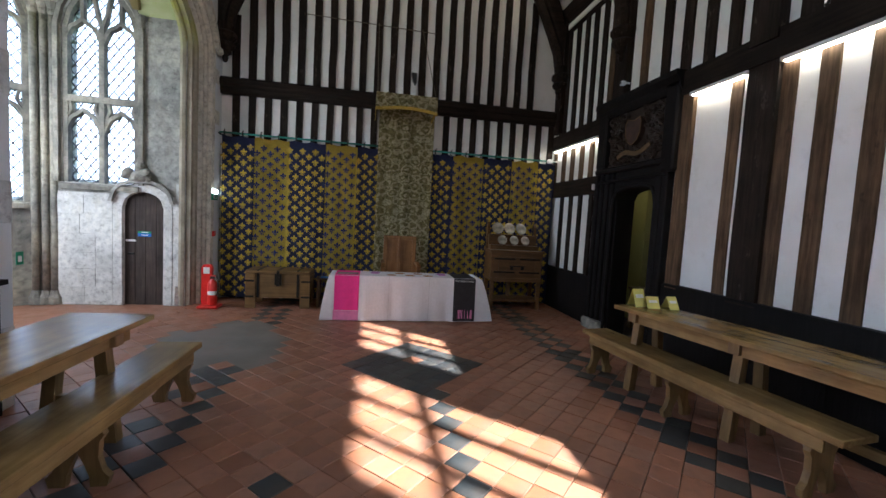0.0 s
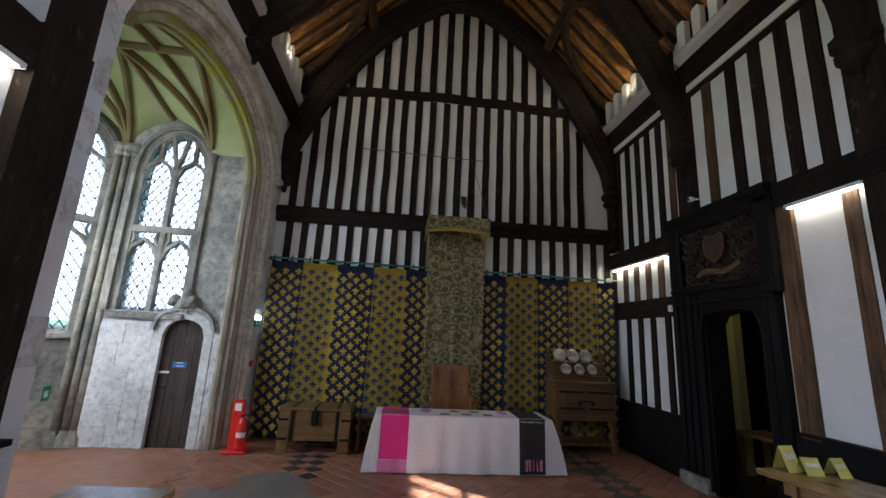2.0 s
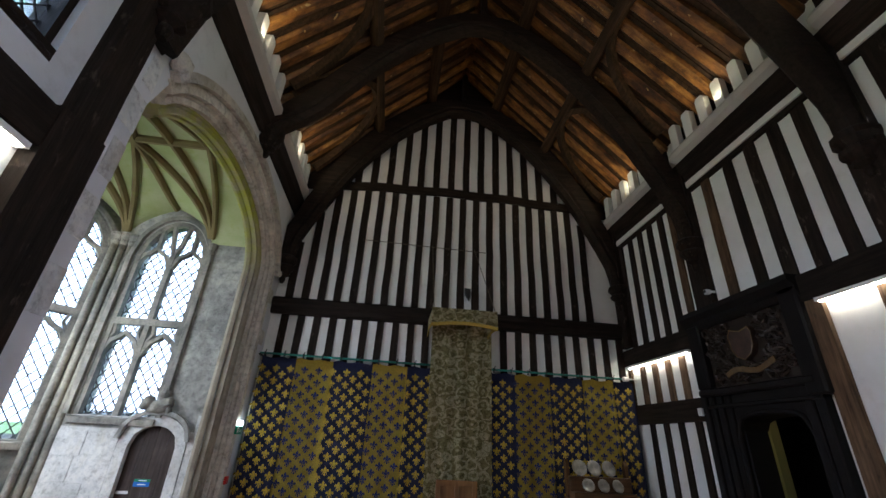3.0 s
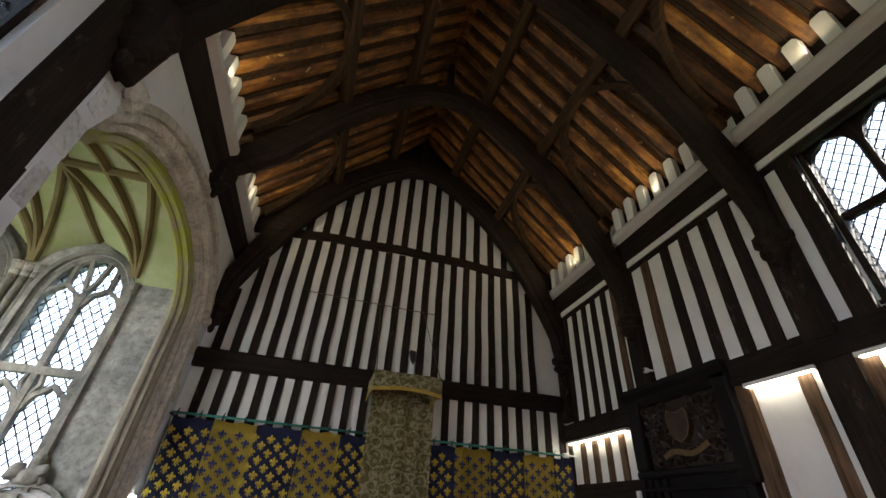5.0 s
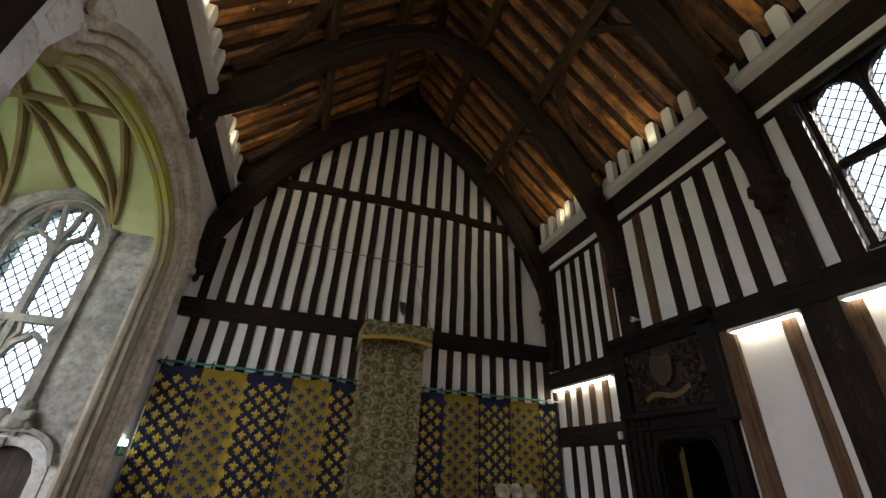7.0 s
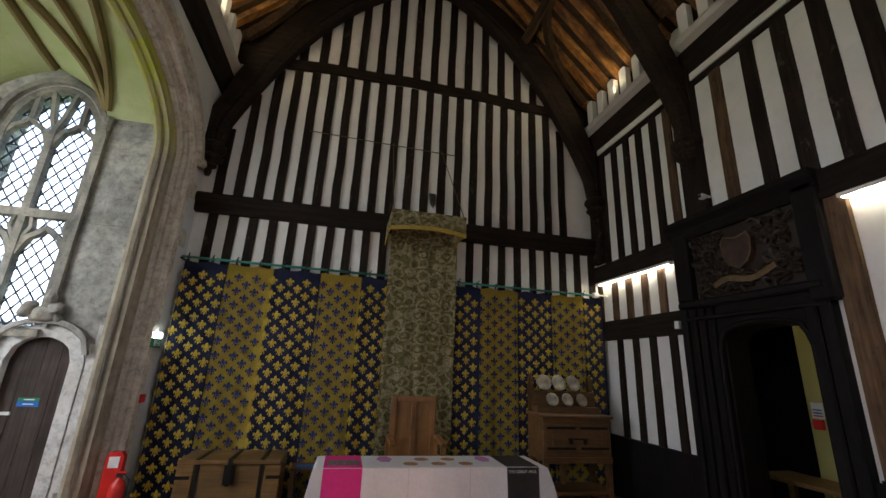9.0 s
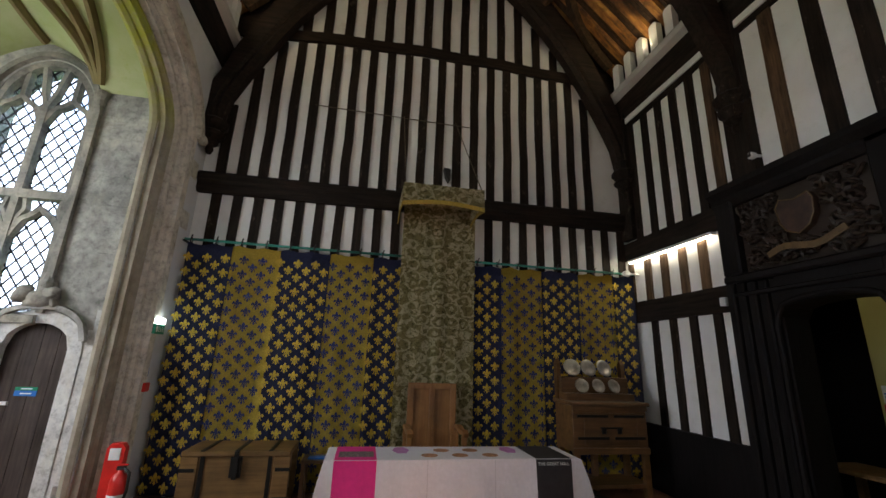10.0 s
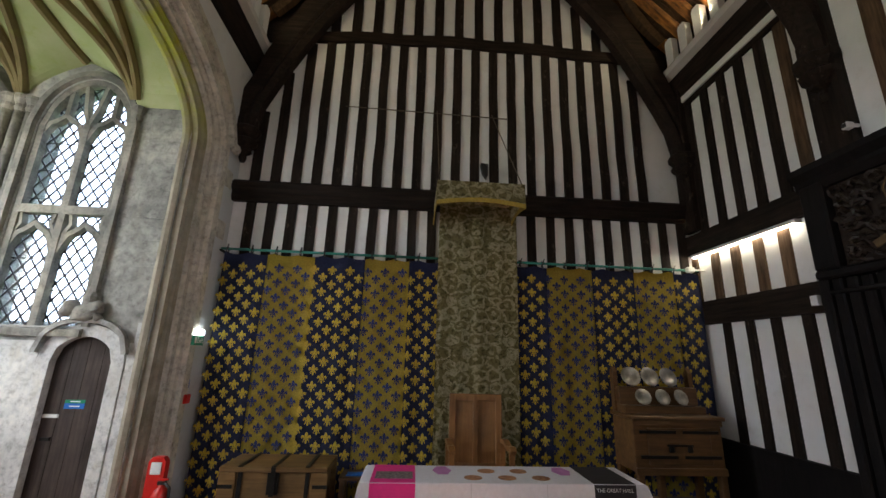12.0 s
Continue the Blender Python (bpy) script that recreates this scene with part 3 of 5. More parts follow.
for k, y in enumerate((5.519, 5.114, 4.772, 4.442, 4.133)):
    timber(wall_east, y - 0.07, y + 0.07, 3.36, 5.12, 1, material=brown_v if k == 0 else None)
timber(wall_east, 6.36, YN, 2.09, 2.37, 1, 0.06, oak_y, "beam")
timber(wall_east, 6.30, YN, 3.00, 3.26, 1, 0.07, oak_y, "beam")
timber(wall_east, 1.4, 4.86, 3.12, 3.38, 1, 0.08, oak_y, "beam")
timber(wall_east, 4.86, 6.30, 3.24, 3.40, 1, 0.05, oak_y, "beam")
timber(wall_east, YB, YN, 5.10, 5.17, 1, 0.04, oak_y, "rail")
timber(wall_east, YB, YN, 5.17, 5.26, 1, 0.06, white_plaster, "plaster_rail", 0.002)
for y in TRUSSES:
    timber(wall_east, y - 0.14, min(y + 0.14, YN - 0.01), 3.3, 5.6, 1, 0.10, oak_v, "post")
for y in TRUSSES[2:4]:
    timber(wall_east, y - 0.15, y + 0.15, 0.90, 3.2, 1, 0.06, oak_v, "post")
timber(wall_east, 4.56, 4.74, 0.90, 3.2, 1, 0.05, brown_v, "post")
timber(wall_east, 3.28, 3.46, 3.36, 5.12, 1, 0.05, oak_v, "post")
timber(wall_east, 1.72, 1.88, 3.36, 5.12, 1, 0.05, oak_v, "post")
timber(wall_east, 3.975, 4.105, 0.90, 3.2, 1, 0.02, brown_v)
for y in (3.53, 3.21, 2.865, 2.45, 2.05):
    timber(wall_east, y - 0.07, y + 0.07, 0.90, 3.2, 1, 0.02, brown_v)
dado = part("dado", boxed(XE - 0.05, XE + 0.02, YB, 4.86, 0, 0.92), black_v, wall_east, "black stained boarded dado")
part("dado_cap", boxed(XE - 0.075, XE + 0.02, YB, 4.74, 0.92, 0.95), black_v, wall_east)
part("dado", boxed(XE - 0.04, XE + 0.02, 6.36, YN, 0, 0.75), black_v, wall_east)
part("dado_cap", boxed(XE - 0.06, XE + 0.02, 6.36, YN, 0.75, 0.78), black_v, wall_east)


def strip_light(side, y0, y1, z, parent_label="white strip light housing fixed under a beam"):
    x = XE if side > 0 else XW
    t = thing("strip_light", parent_label, "strip light", group="strip lights")
    part("housing", boxed(x - side * 0.075, x - side * 0.004, y0, y1, z, z + 0.035), white_plastic, t)
    part("tube", boxed(x - side * 0.065, x - side * 0.03, y0 + 0.03, y1 - 0.03, z - 0.012, z - 0.001), strip_glow, t, "lit warm white tube")


strip_light(1, 3.90, 4.60, 3.08)
strip_light(1, 1.9, 3.58, 3.08)
strip_light(1, 6.48, 8.0, 2.96)
strip_light(-1, 1.8, 3.28, 2.97)

# west wall framing, south of the bay
timber(wall_west, 3.30, 3.66, 0.94, 3.3, -1, 0.10, oak_v, "post")
timber(wall_west, 3.38, 3.64, 3.3, 5.6, -1, 0.10, oak_v, "post")
timber(wall_west, 1.45, 1.72, 0, 5.6, -1, 0.10, oak_v, "post")
timber(wall_west, 1.4, 3.32, 3.01, 3.27, -1, 0.09, oak_y, "beam")
for y in (3.055, 2.62, 2.2):
    timber(wall_west, y - 0.065, y + 0.065, 0.94, 3.02, -1, 0.02, brown_v)
part("dado", boxed(XW - 0.02, XW + 0.05, YB, 3.76, 0, 0.93), black_v, wall_west, "black stained boarded dado")
part("dado_cap", boxed(XW - 0.02, XW + 0.08, YB, 3.79, 0.93, 0.965), black_v, wall_west)
for k, (z, w) in enumerate([(0.3, 0.2), (1.35, 0.24), (2.25, 0.14), (2.75, 0.2), (3.2, 0.13), (3.62, 0.2), (4.02, 0.13)]):
    part("quoin", boxed(XW - 0.02, XW + 0.006, ARCH_Y - ARCH_A - w, ARCH_Y - ARCH_A + 0.004, z, z + 0.3, bevel=0.003), stone_light, wall_west)
for z, y in ((4.15, 7.74), (3.55, 7.72), (2.9, 7.75)):
    part("quoin", boxed(XW - 0.02, XW + 0.005, y, y + 0.2, z, z + 0.22, bevel=0.003), stone_pink, wall_west)

# arch mouldings
def arch_path(a, b, x, z0=0.0, n=28):
    pts = [(x, ARCH_Y + a, z) for z in np.linspace(z0, ARCH_Z, 8)[:-1]]
    pts += [(x, ARCH_Y + a * math.cos(t), ARCH_Z + b * math.sin(t)) for t in np.linspace(0, math.pi - 0.36, n)]
    return pts


arch = thing("stone_arch", "moulded pinkish limestone arch with a hood mould", "arch")
arch["kind"] = "structure"
for k in range(6):
    a, b, x = ARCH_A - 0.02 - 0.060 * k, ARCH_B - 0.03 - 0.035 * k, XW - 0.04 - 0.05 * k
    prof = [(-0.06, -0.06), (0.06, -0.06), (0.06, 0.06), (-0.06, 0.06)]
    if k % 2:
        prof = [(0.055 * math.cos(t), 0.055 * math.sin(t)) for t in np.linspace(0, 2 * math.pi, 9)[:-1]]
    sweep_bm = sweep(bmesh.new(), arch_path(a, b, x), (0, 0), (1, 0, 0), prof)
    part("order", sweep_bm, stone_pink if k < 3 else stone_algae, arch)
hood = [(XW + 0.03, ARCH_Y + 1.92 * math.cos(t), ARCH_Z + 1.12 * math.sin(t)) for t in np.linspace(0.12, math.pi - 0.4, 26)]
part("hood_mould", sweep(bmesh.new(), hood, (0.09, 0.10), (1, 0, 0)), stone_pink, arch)
part("label_stop", boxed(XW, XW + 0.10, 7.72, 7.84, 3.98, 4.1, bevel=0.03), stone_pink, arch)
part("label_stop", boxed(XW, XW + 0.12, 3.93, 4.12, 4.34, 4.54, bevel=0.04), stone_pink, arch)
for k, (z0, z1) in enumerate([(0, 0.18), (0.18, 0.30)]):
    part("plinth", prism(bmesh.new(), [(XW - 0.36, 7.27 + 0.02 * k), (XW + 0.0, 7.60 + 0.02 * k), (XW + 0.0, 7.72), (XW - 0.36, 7.72)], 2, z0, z1), stone_light, arch)

# the window bay
WIN1 = (-4.295, -3.31, 1.80, arched(-4.295, -3.31, 3.98, 0.60, 0.62))
DOOR1 = (-3.535, -2.955, 0, arched(-3.535, -2.955, 1.48, 0.24, 0.5))
bay_north = setting("wall_bay_north", sliced_wall(1, BAY_X - 0.1, XW - 0.24, BAY_N, BAY_N + 0.32, 5.4, [WIN1, DOOR1]), stone_mid, "limewashed stone wall of the window bay", "wall")
P0, P1 = Vector((BAY_X, BAY_N, 0)), Vector((BAY_X - BAY_D, BAY_N - BAY_D, 0))
Q0, Q1 = Vector((BAY_X, BAY_S, 0)), Vector((BAY_X - BAY_D, BAY_S + BAY_D, 0))
CANT = BAY_D * math.sqrt(2)
WIN2 = (0.12, 1.30, 1.48, arched(0.12, 1.30, 3.98, 0.62, 0.62))
bm = sliced_wall(1, 0, CANT, 0, 0.3, 5.4, [WIN2])
bay_cant = setting("wall_bay_northwest", bm, stone, "old limestone wall of the window bay", "wall")
bay_cant.matrix_world = pose(P1.x, P1.y, 0, 0, 0, 45)
bm = sliced_wall(1, 0, CANT, 0, 0.3, 5.4, [WIN2])
bay_cant2 = setting("wall_bay_southwest", bm, stone, "old limestone wall of the window bay", "wall")
bay_cant2.matrix_world = pose(Q0.x, Q0.y, 0, 0, 0, 135)
WIN3 = (Q1.y + 0.1, P1.y - 0.1, 1.62, arched(Q1.y + 0.1, P1.y - 0.1, 3.98, 0.60, 0.62))
bay_west = setting("wall_bay_west", sliced_wall(0, Q1.y, P1.y, P1.x - 0.3, P1.x, 5.4, [WIN3]), stone, "old limestone wall of the window bay", "wall")
bay_south = setting("wall_bay_south", boxed(BAY_X - 0.1, XW - 0.44, BAY_S - 0.3, BAY_S, 0, 5.4), stone, "old limestone wall of the window bay", "wall")
# ashlar blocks, slightly proud of the bay's end wall
random.seed(4)
zrow = 0.02
while zrow < 4.3:
    h = random.choice((0.24, 0.28, 0.32))
    x = BAY_X + 0.22
    while x < XW - 0.36:
        w = random.uniform(0.32, 0.6)
        x1 = min(x + w, XW - 0.32)
        clear = lambda u, z: not (WIN1[0] - 0.12 < u < WIN1[1] + 0.12 and z > 1.62 or DOOR1[0] - 0.14 < u < DOOR1[1] + 0.14 and z < 1.95)
        if all(clear(u, z) for u in np.linspace(x, x1, 5) for z in (zrow, zrow + h)):
            part("stone", boxed(x + 0.004, x1 - 0.004, BAY_N - random.uniform(0.007, 0.013), BAY_N + 0.02, zrow + 0.004, zrow + h - 0.004, bevel=0.003), stone_mid if zrow > 1.7 else stone_light, bay_north)
        x = x1
    zrow += h

# limewash over the courses either side of the bay door
for a, b in ((BAY_X + 0.2, DOOR1[0] - 0.12), (DOOR1[1] + 0.12, XW - 0.32)):
    part("limewash", boxed(a, b, BAY_N - 0.004, BAY_N + 0.02, 0.0, 1.66), stone_light, bay_north)


def tracery_window(name, m, w, z0, spring, rise, transom, label, material=None):
    """A two-light traceried window; local x across, y outwards, z up."""
    material = material or stone
    t = thing(name, label, "window", m)
    t["kind"] = "structure"
    h = w / 2
    top = spring + rise
    arch_at = arched(-h, h, spring, rise, 0.62)

    def bar(nm, pts, size=(0.07, 0.10), mt=None):
        part(nm, sweep(bmesh.new(), pts, size, (0, 1, 0)), mt or material, t)
    outline = [(-h, 0.06, z) for z in (z0, spring)] + [(u, 0.06, arch_at(u)) for u in np.linspace(-h, h, 21)] + [(h, 0.06, z) for z in (spring, z0)]
    bar("window_frame", outline, (0.13, 0.10))
    bar("window_frame", [(u * 1.1, -0.02, z + (0.04 if z > spring else 0)) for u, y, z in outline], (0.06, 0.07))
    bar("mullion", [(0, 0.06, z0), (0, 0.06, spring + 0.03)])
    bar("transom", [(-h, 0.06, transom), (h, 0.06, transom)], (0.09, 0.11))
    part("window_sill", prism(bmesh.new(), [(-0.06, z0 - 0.10), (0.30, z0 - 0.10), (0.30, z0 + 0.06), (-0.06, z0 - 0.03)], 0, -h - 0.02, h + 0.02), material, t)
    for base, rise2 in ((transom - 0.42, 0.27), (spring - 0.12, 0.25)):
        for s in (-1, 1):
            c, a = s * h / 2, h / 2 - 0.02
            head = []
            for q in np.linspace(-1, 1, 17):
                lobe = 0.035 * abs(math.sin(q * math.pi * 1.5))
                head.append((c + a * q, 0.06, base + rise2 * (1 - abs(q) ** 1.7) ** 0.8 - lobe))
            bar("light_head", head, (0.05, 0.08))
        if base < transom:
            for s in (-1, 0, 1):
                lo = base + 0.10
                for e in (-1, 1):
                    if abs(s * h + e * 0.2 * h) <= h:
                        bar("eyelet", [(s * h + e * h * 0.04, 0.06, lo), (s * h + e * h * 0.2, 0.06, lo + 0.16), (s * h + e * h * 0.14, 0.06, transom)], (0.035, 0.07))
        else:
            for u in (-0.5, 0.5):
                bar("tracery_bar", [(u * h, 0.06, base + rise2), (u * h, 0.06, arch_at(u * h))], (0.045, 0.08))
            for s in (-1, 1):
                bar("tracery_bar", [(0, 0.06, spring + 0.02), (s * 0.12 * h, 0.06, spring + 0.2), (s * 0.25 * h, 0.06, arch_at(s * 0.25 * h))], (0.04, 0.08))
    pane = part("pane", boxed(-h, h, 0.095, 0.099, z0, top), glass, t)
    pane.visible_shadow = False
    lattice(t, -h, h, z0, top, 0.092, 0.062, 0.085, 0.0062)
    for k, z in enumerate(np.linspace(z0 + 0.35, spring - 0.2, 6)):
        part("saddle_bar", boxed(-h, h, 0.078, 0.086, z, z + 0.008), iron, t)
    return t


def lattice(t, u0, u1, z0, z1, y, du, dz, r=0.0045):
    """Diagonal leading clipped to a rectangle."""
    bm = bmesh.new()
    sl = dz / du
    for s in (-1, 1):
        c = z0 - (u1 - u0) * sl if s > 0 else z0
        end = z1 if s > 0 else z1 + (u1 - u0) * sl
        while c < end:
            ends = []
            a, b = u0, u1
            za, zb = (c, c + (u1 - u0) * sl) if s > 0 else (c, c - (u1 - u0) * sl)
            def cut(z):
                return u0 + (z - za) / (zb - za) * (u1 - u0)
            ua, ub = sorted((min(max(cut(z0), u0), u1), min(max(cut(z1), u0), u1)))
            if ub - ua > 0.02:
                f = lambda u: za + (u - u0) / (u1 - u0) * (zb - za)
                sweep(bm, [(ua, y, f(ua)), (ub, y, f(ub))], (2 * r, 2 * r), (0, 1, 0))
            c += dz * 2
    ob = part("leading", bm, lead, t)
    ob["kind"] = "stuff"


tracery_window("window_1", pose((WIN1[0] + WIN1[1]) / 2, BAY_N, 0), 0.985, 1.80, 3.98, 0.60, 3.0, "tall two-light stone traceried window with leaded glass")
c45 = math.sqrt(0.5)
tracery_window("window_2", pose(P1.x + 0.71 * c45, P1.y + 0.71 * c45, 0, 0, 0, 45), 1.18, 1.48, 3.98, 0.62, 3.06, "tall stone traceried bay window with leaded glass")
tracery_window("window_3", pose(P1.x, (P1.y + Q1.y) / 2, 0, 0, 0, 90), P1.y - Q1.y - 0.2, 1.62, 3.98, 0.60, 3.0, "tall stone traceried bay window with leaded glass")
tracery_window("window_7", pose(Q0.x - 0.71 * c45, Q0.y + 0.71 * c45, 0, 0, 0, 135), 1.18, 1.48, 3.98, 0.60, 3.0, "tall stone traceried bay window with leaded glass")

# corner shafts and capitals
def shaft(x, y, r=0.06, z1=4.05, z0=0.0):
    t = thing("vault_shaft", "slender limestone corner shaft with a moulded capital", "shaft", group="vault shafts")
    t["kind"] = "structure"
    part("shaft", tube(bmesh.new(), [(x, y, z) for z in np.linspace(z0 + 0.15, z1, 4)], r, 10, (1, 0, 0)), stone, t, smooth=True)
    part("base", lathe(bmesh.new(), [(r * 2, 0), (r * 2, 0.1), (r * 1.4, 0.14), (r * 1.1, 0.2)], 10, pose(x, y, z0)), stone, t)
    part("capital", lathe(bmesh.new(), [(r, z1 - 0.06), (r * 1.35, z1 - 0.02), (r * 1.2, z1 + 0.02), (r * 1.9, z1 + 0.08), (r * 1.9, z1 + 0.12), (r * 1.2, z1 + 0.13)], 10, pose(x, y, 0)), stone, t)


for x, y in ((BAY_X + 0.03, BAY_N - 0.05), (BAY_X + 0.14, BAY_N - 0.02), (BAY_X + 0.24, BAY_N + 0.0), (P1.x + 0.05, P1.y - 0.02), (Q1.x + 0.05, Q1.y + 0.02)):
    shaft(x, y, 0.045, 4.15)
shaft(-3.27, BAY_N - 0.01, 0.04, 4.12, 2.0)

# fan vault: ribs rise from the shafts as half cones
SPRING = [(-4.52, BAY_N - 0.03), (-3.30, BAY_N - 0.03), (P1.x, P1.y), (Q1.x, Q1.y), (-4.52, BAY_S + 0.03), (-3.30, BAY_S + 0.03)]
FAN = 1.7


def vault_z(x, y):
    d = min(math.hypot(x - a, y - b) for a, b in SPRING)
    if x > -3.30:
        d = min(d, abs(y - BAY_N + 0.03), abs(y - BAY_S - 0.03))
    d = min(d, FAN) / FAN
    return 4.20 + 0.76 * math.sqrt(max(0.0, 1 - (1 - d) ** 2))


bm = bmesh.new()
N = 60
VX0, VX1, VY0, VY1 = P1.x - 0.05, XW - 0.2, BAY_S - 0.02, BAY_N + 0.02
grid = [[bm.verts.new((VX0 + (VX1 - VX0) * i / N, VY0 + (VY1 - VY0) * j / N, vault_z(VX0 + (VX1 - VX0) * i / N, VY0 + (VY1 - VY0) * j / N))) for j in range(N + 1)] for i in range(N + 1)]
for i in range(N):
    for j in range(N):
        bm.faces.new((grid[i][j], grid[i + 1][j], grid[i + 1][j + 1], grid[i][j + 1]))
vault = setting("ceiling_bay", bm, vault_plaster, "green stained plaster vault with ochre ribs", "vault")
vc = (-3.25, (BAY_N + BAY_S) / 2)


def rib(p, q):
    pts = []
    for t in np.linspace(0.02, 1, 17):
        x, y = p[0] + (q[0] - p[0]) * t, p[1] + (q[1] - p[1]) * t
        pts.append((x, y, vault_z(x, y) - 0.03))
    part("rib", sweep(bmesh.new(), pts, (0, 0), (0, 0, 1), [(-0.045, 0.05), (-0.04, -0.01), (-0.018, -0.05), (0.018, -0.05), (0.04, -0.01), (0.045, 0.05)]), rib_stone, vault)


RIDGE = [(x, vc[1]) for x in (-4.75, -4.3, -3.85, -3.4, -2.95, -2.65)]
for c in SPRING:
    near = sorted(RIDGE, key=lambda p: abs(p[0] - c[0]))
    for p in near[:3]:
        rib(c, p)
for a, b in zip(RIDGE, RIDGE[1:]):
    rib(a, b)
for x in (-3.92,):
    for y in (BAY_N - 0.05, BAY_S + 0.05):
        rib((x, y), (x + 0.07, vc[1]))
part("roof_cover", boxed(P1.x - 0.4, XW - 0.5, BAY_S - 0.4, BAY_N + 0.4, 5.42, 5.55), stone, vault)

# upper windows of the hall
def oak_window(name, x, side, y0, y1, z0, z1, zt, lights):
    t = thing(name, "dark oak mullioned window with diamond leaded glass", "window", pose(x + side * 0.12, (y0 + y1) / 2, 0, 0, 0, -90 * side))
    t["kind"] = "structure"
    h = (y1 - y0) / 2
    part("window_frame", sweep(bmesh.new(), [(-h, 0, z0), (-h, 0, z1), (h, 0, z1), (h, 0, z0), (-h, 0, z0)], (0.12, 0.14), (0, 1, 0)), oak_v, t)
    part("window_sill", boxed(-h, h, -0.12, 0.08, z0 - 0.05, z0 + 0.04), oak_x, t)
    part("transom", boxed(-h, h, -0.04, 0.05, zt - 0.04, zt + 0.04, bevel=0.015), oak_x, t)
    step = 2 * h / lights
    for i in range(1, lights):
        part("mullion", boxed(-h + i * step - 0.035, -h + i * step + 0.035, -0.05, 0.05, z0, z1, bevel=0.02), oak_v, t)
    for i in range(lights):
        c, a = -h + (i + 0.5) * step, step / 2 - 0.03
        pts = [(c + a * q, 0.0, z1 - 0.30 + 0.24 * (1 - abs(q) ** 1.8) ** 0.7 - 0.03 * abs(math.sin(q * math.pi * 1.5))) for q in np.linspace(-1, 1, 15)]
        out = [(c + a, z1), (c - a, z1)] + [(p[0], p[2]) for p in pts]
        part("light_head", prism(bmesh.new(), out, 1, -0.03, 0.03), oak_x, t)
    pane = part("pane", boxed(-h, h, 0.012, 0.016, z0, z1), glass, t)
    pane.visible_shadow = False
    lattice(t, -h, h, z0, z1, 0.008, 0.05, 0.066, 0.0048)
    part("outer_sill", boxed(-h, h, 0.05, 0.16, z0 - 0.06, z0), oak_x, t)


oak_window("window_4", XE, 1, 1.90, 3.28, 3.42, 5.2, 4.30, 3)
oak_window("window_5", XE, 1, -0.50, 1.22, 2.85, 5.2, 4.30, 3)
# the next three are added behind the camera to let in fill light
oak_window("window_8", XE, 1, -2.60, -0.95, 2.85, 5.2, 4.30, 3)
oak_window("window_9", XW, -1, -0.50, 1.22, 1.4, 5.2, 4.30, 3)
oak_window("window_10", XW, -1, -2.60, -0.95, 1.4, 5.2, 4.30, 3)
oak_window("window_6", XW, -1, 1.88, 3.2, 3.55, 5.15, 4.35, 3)

# outside
tagged(new("ground", mesh_of("ground", boxed(-400, 400, -400, 400, -0.6, -0.4), grass_mat)), "mown grass lawn round the hall", "ground", kind="structure")

# passage beyond the east door, with a dark opening in its far wall
psg = setting("wall_passage", sliced_wall(0, 3.0, 8.4, 4.72, 4.85, 2.9, [(6.02, 6.73, 0, flat_top(2.3))]), yellow_wall, "yellow painted passage wall with a dark opening", "wall")
# black backing, end and unseen lid put the passage's darkness into colour
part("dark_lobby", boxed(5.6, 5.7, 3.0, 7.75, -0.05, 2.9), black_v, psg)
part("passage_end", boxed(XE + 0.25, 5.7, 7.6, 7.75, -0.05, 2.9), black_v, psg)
part("passage_end", boxed(XE + 0.25, 5.7, 3.0, 3.15, -0.05, 2.9), yellow_wall, psg)
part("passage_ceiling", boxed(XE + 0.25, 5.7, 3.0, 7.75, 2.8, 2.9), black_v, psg)
